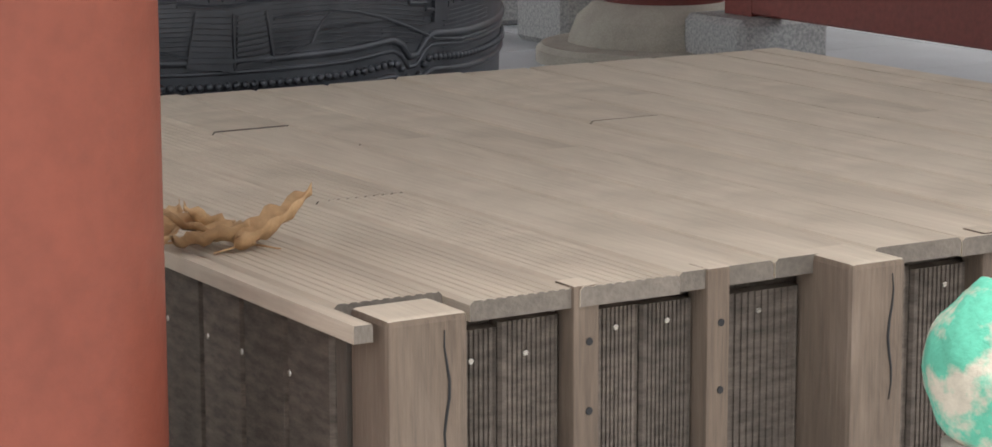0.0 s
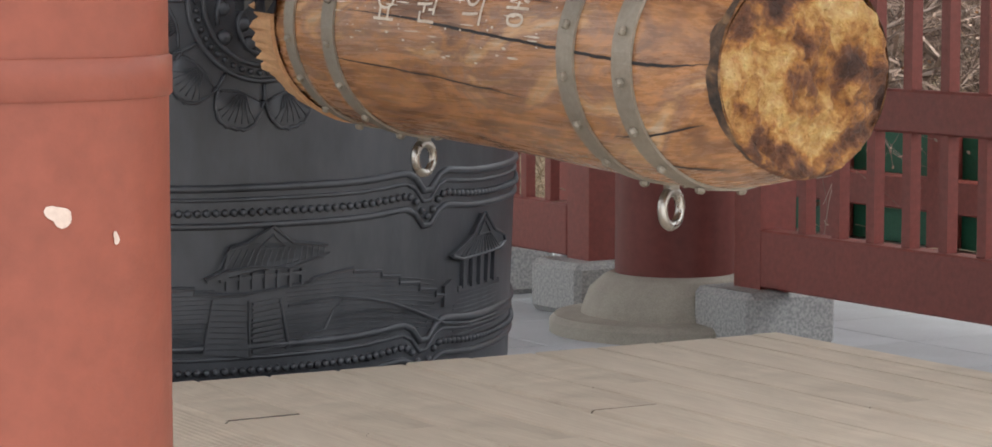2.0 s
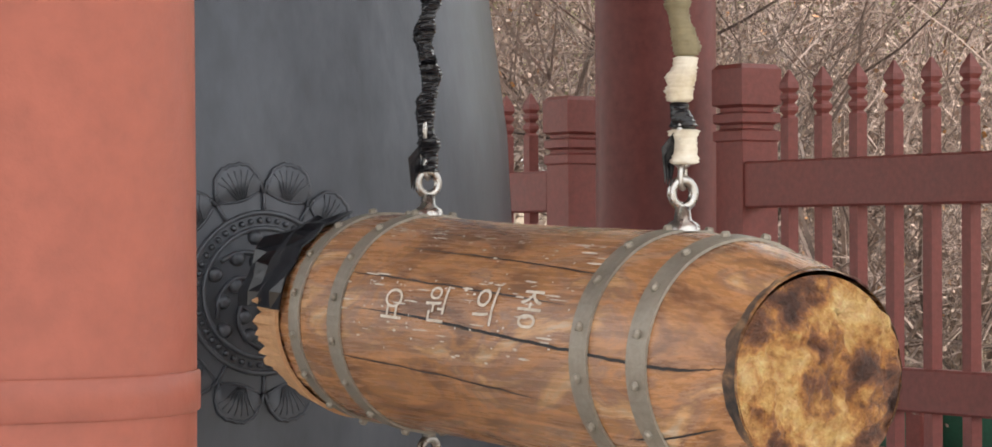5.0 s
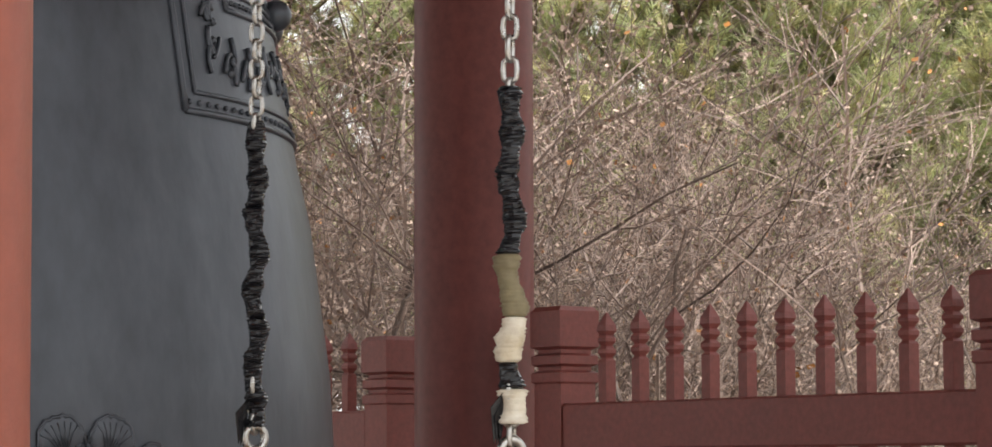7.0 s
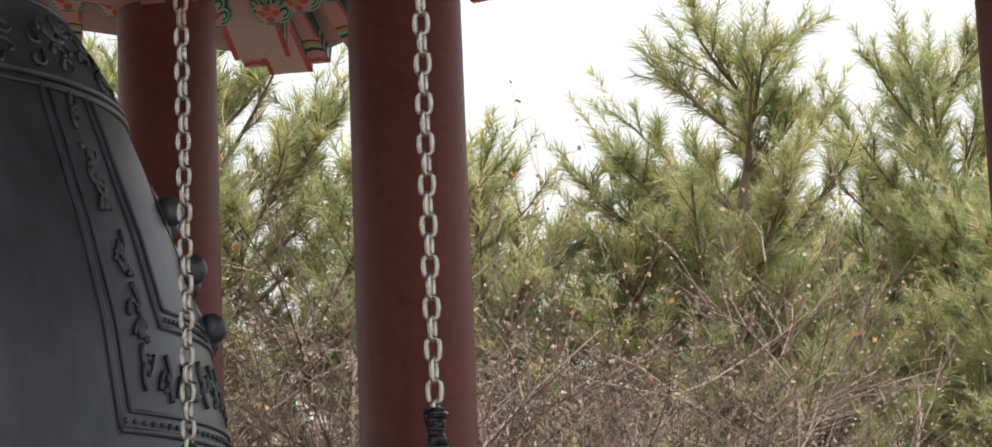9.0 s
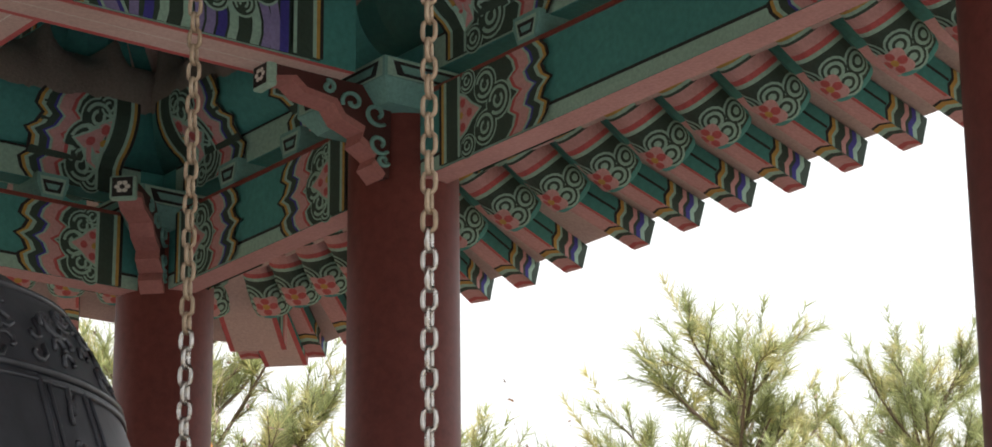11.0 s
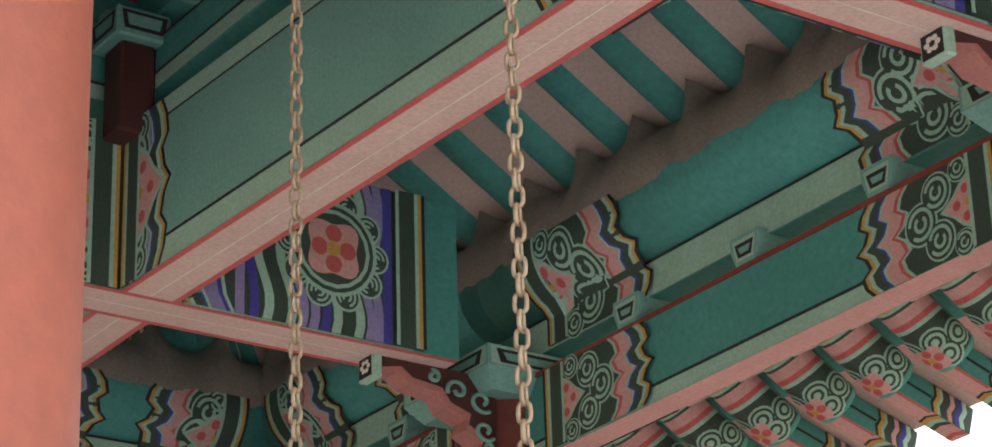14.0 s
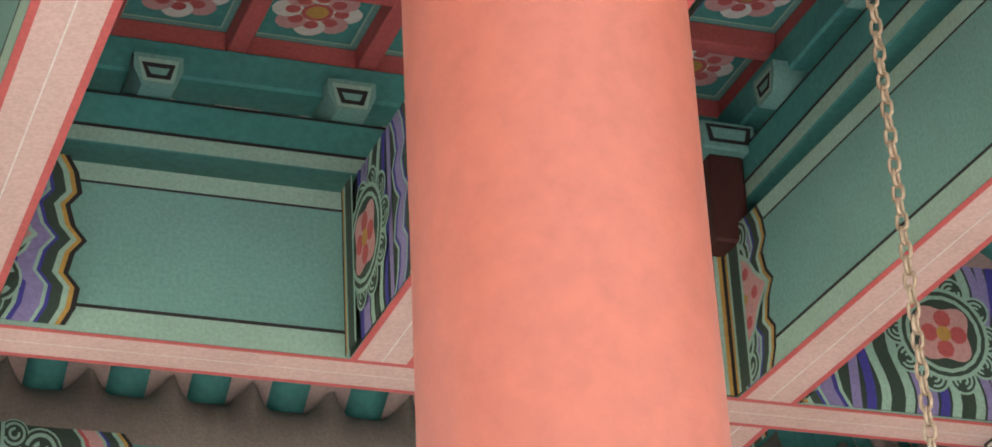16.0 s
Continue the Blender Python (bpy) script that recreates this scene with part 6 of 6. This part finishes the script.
for i, (x, y) in enumerate(spots):
    m = pose(x, y, hill(x, y) - 0.06, 0, 0, rnd.uniform(0, 360)) @ Matrix.Diagonal((*(rnd.uniform(1.1, 1.25),) * 3, 1))
    if i < 3:
        bushes[i].matrix_basis = m
    else:
        c = copy_thing(bushes[i % 3], pose(x, y, hill(x, y) - 0.06, 0, 0, rnd.uniform(0, 360)))
        s = rnd.uniform(1.75, 2.0) if y / x > 1.5 else rnd.uniform(1.28, 1.42) if y / x > 1.12 else rnd.uniform(0.85, 1.0)
        c.scale = (s, s, s)


def build_straw():
    """Dry stems lying and leaning over the bank."""
    rnd = random.Random(5)
    V, F = [], []
    for k in range(5200):
        x, y = rnd.uniform(5.8, 9.5), rnd.uniform(4.6, 10.5)
        p = Vector((x, y, hill(x, y) - 0.02))
        d = Vector((rnd.gauss(0, 1), rnd.gauss(0, 1), abs(rnd.gauss(0.5, 0.6)))).normalized()
        L = rnd.uniform(0.25, 0.75)
        droop = Vector((rnd.gauss(0, 0.12), rnd.gauss(0, 0.12), -0.18 * L))
        tube_arrays([p, p + d * L * 0.5 + droop * 0.2, p + d * L + droop], [0.0032, 0.0026, 0.001], 3, V, F)
    ob = pydata("dry_stems", V, F, DRYST)
    tagged(ob, "tangle of pale dry stems covering the bank", "dry grass", kind="stuff")


build_straw()


# ---- pines ----
def pine_mesh(seed, height, wide, n, slim):
    rs, rnd = np.random.RandomState(seed), random.Random(seed)
    V, F = [], []
    trunk = [Vector((0.10 * math.sin(k * 0.9 + seed), 0.10 * math.cos(k * 0.7 + seed) - 0.1, height * 0.97 * k / 9)) for k in range(10)]
    tube_arrays(trunk, [0.085 * (1 - 0.88 * k / 9) for k in range(10)], 8, V, F)
    LV, LF = [], []
    shoots = []

    def at(h):
        f = min(max(h / (height * 0.97) * 9, 0), 8.999)
        i = int(f)
        return trunk[i].lerp(trunk[i + 1], f - i)

    h = height * 0.18
    while h < height * 0.95:
        u = h / height
        reach = wide * (1.0 - u) ** 0.75 * (0.55 + 0.45 * min(1, u / 0.3)) + 0.22
        for k in range(rnd.randint(4, 5)):
            w = rnd.uniform(0, 6.28)
            L = reach * rnd.uniform(0.6, 1.1)
            rise = rnd.uniform(0.15, 0.5) + 0.5 * u
            d = Vector((math.cos(w), math.sin(w), rise)).normalized()
            p0 = at(h)
            limb = [p0 + d * L * s + Vector((0, 0, 0.22 * L * s * s)) for s in (0, 0.3, 0.6, 0.85, 1)]
            tube_arrays(limb, [0.022 * (1 - u) + 0.008, 0.016 * (1 - u) + 0.006, 0.010, 0.006, 0.004], 5, LV, LF)
            for s in np.arange(0.25, 1.0, 0.07 / max(L, 0.3)):
                i = min(int(s * 4), 3)
                b = limb[i].lerp(limb[i + 1], s * 4 - i)
                side = Vector((rnd.gauss(0, 1), rnd.gauss(0, 1), rnd.gauss(0.4, 0.5)))
                dd = (d * 0.9 + side * 0.55 + Vector((0, 0, 0.45))).normalized()
                sl = rnd.uniform(0.13, 0.27)
                tube_arrays([b, b + dd * sl], [0.005, 0.0025], 3, LV, LF)
                shoots.append((b, dd, sl))
                if rnd.random() < 0.55:
                    d2 = (dd + Vector((rnd.gauss(0, 0.6), rnd.gauss(0, 0.6), rnd.gauss(0.2, 0.3)))).normalized()
                    shoots.append((b + dd * sl * 0.5, d2, sl * 0.8))
            shoots.append((limb[-1], (d + Vector((0, 0, 0.8))).normalized(), 0.34))
        h += rnd.uniform(0.16, 0.26)
    top = trunk[-1]
    shoots.append((top, Vector((0, 0, 1)), 0.42))
    for k in range(5):
        w = 6.28 * k / 5
        shoots.append((top - Vector((0, 0, 0.05)), Vector((0.6 * math.cos(w), 0.6 * math.sin(w), 1)).normalized(), 0.32))
    # needles: slim blades round every shoot, leaning forward
    B = np.array([tuple(s[0]) for s in shoots])
    D = np.array([tuple(s[1]) for s in shoots])
    L = np.array([s[2] for s in shoots])
    A = np.cross(D, np.array([0.31, 0.52, 0.79]))
    A /= np.linalg.norm(A, axis=1, keepdims=True)
    C = np.cross(D, A)
    m = len(shoots)
    t = rs.uniform(0.08, 1.0, (m, n))
    w = rs.uniform(0, 6.283, (m, n))
    ln = rs.uniform(0.065, 0.12, (m, n))
    base = B[:, None] + D[:, None] * (L[:, None] * t)[..., None]
    radial = A[:, None] * np.cos(w)[..., None] + C[:, None] * np.sin(w)[..., None]
    way = D[:, None] * 0.72 + radial * rs.uniform(0.6, 1.15, (m, n))[..., None]
    tip = base + way * ln[..., None]
    sidev = np.cross(way, radial) * slim
    verts = np.stack([base - sidev, base + sidev, tip], 2).reshape(-1, 3)
    faces = np.arange(m * n * 3).reshape(-1, 3)
    idx = np.repeat((rs.uniform(0, 1, m) < 0.35).astype(int), n)
    return (V, F), (LV, LF), (verts.tolist(), [tuple(f) for f in faces.tolist()], idx.tolist())


def build_pine(seed, height, wide, n=66, slim=0.0048):
    p = thing("pine_tree", "young green pine tree with long yellowish needles", "tree", "pines behind the pavilion")
    a, b, c = pine_mesh(seed, height, wide, n, slim)
    pydata("trunk", *a, PINEB, p, smooth=True)
    pydata("limb_frame", *b, PINEB, p)
    pydata("crown", c[0], c[1], [NEEDLE, NEEDLEY], p, "crown of needle tufts", index=c[2])
    return p


PINES = [(10.4, 11.9, 5.5), (13.4, 12.7, 6.1), (9.4, 12.9, 4.75), (9.1, 15.2, 6.5), (7.4, 14.8, 5.6), (11.6, 13.2, 4.9), (11.9, 11.0, 4.4), (13.6, 11.2, 4.75), (10.0, 14.2, 4.7), (14.6, 13.0, 5.4), (12.4, 14.4, 5.3), (12.9, 12.0, 4.7), (11.1, 12.3, 4.5), (9.9, 12.0, 4.2), (14.2, 10.6, 4.6),
         (6.2, 16.0, 6.2), (13.2, 9.2, 4.3), (10.2, 14.9, 5.4), (12.2, 9.9, 4.0), (10.7, 9.3, 3.8)]
PINES += [(15.5, 15.5, 5.6), (13.5, 16.0, 5.6), (11.2, 16.0, 5.4), (16.5, 13.5, 5.2), (9.0, 17.4, 5.8), (15.2, 11.6, 4.7), (12.6, 13.0, 4.6)]
kinds = [build_pine(41, 4.2, 1.35), build_pine(52, 4.6, 1.5), build_pine(63, 3.8, 1.25)]
far_kinds = [build_pine(74, 4.2, 1.6, 34, 0.0085), build_pine(85, 4.6, 1.7, 34, 0.0085), build_pine(96, 3.8, 1.5, 34, 0.0085)]
hts = (4.2, 4.6, 3.8)
rnd = random.Random(3)
for i, (x, y, top) in enumerate(PINES):
    g = hill(x, y) - 0.05
    own = kinds if i < 13 else far_kinds
    first = i < 3 or 13 <= i < 16
    turn = pose(x, y, g, 0, 0, rnd.uniform(0, 360))
    ob = own[i % 3] if first else copy_thing(own[i % 3], turn)
    if first:
        ob.matrix_basis = turn
    s = (top - g) / hts[i % 3] * 0.945
    ob.scale = (s * 1.1, s * 1.1, s)


# ---- flaking painted ornament beside the deck ----
def lump(name, c, r, seed, material, parent, label):
    bm = bmesh.new()
    bmesh.ops.create_icosphere(bm, subdivisions=4, radius=1.0)
    for v in bm.verts:
        k = 1 + 0.10 * noise.noise(v.co * 1.7 + Vector((seed, 0, 0))) + 0.03 * noise.noise(v.co * 6)
        v.co = Vector((c[0] + v.co.x * r[0] * k, c[1] + v.co.y * r[1] * k, c[2] + v.co.z * r[2] * k))
    return part(name, bm, material, parent, label, smooth=True)


orn = thing("painted_ornament", "small carved ornament with flaking turquoise and rose paint", "ornament", at=(1.455, 1.878, 0))
part("stand", lathe([(0.07, 0.0), (0.07, 0.02), (0.03, 0.04), (0.03, 0.39), (0, 0.391)], 24), OLDSTONE, orn, "grey stone stand", smooth=True)
lump("lower_lobe", (0.008, 0, 0.445), (0.05, 0.05, 0.066), 1, PATINA, orn, "flaking turquoise lobe")
lump("middle_lobe", (0.068, -0.010, 0.54), (0.034, 0.034, 0.056), 2, OLDPINK, orn, "rose lobe")
lump("upper_lobe", (0.082, -0.014, 0.60), (0.034, 0.034, 0.056), 3, OLDPINK, orn, "rose lobe")
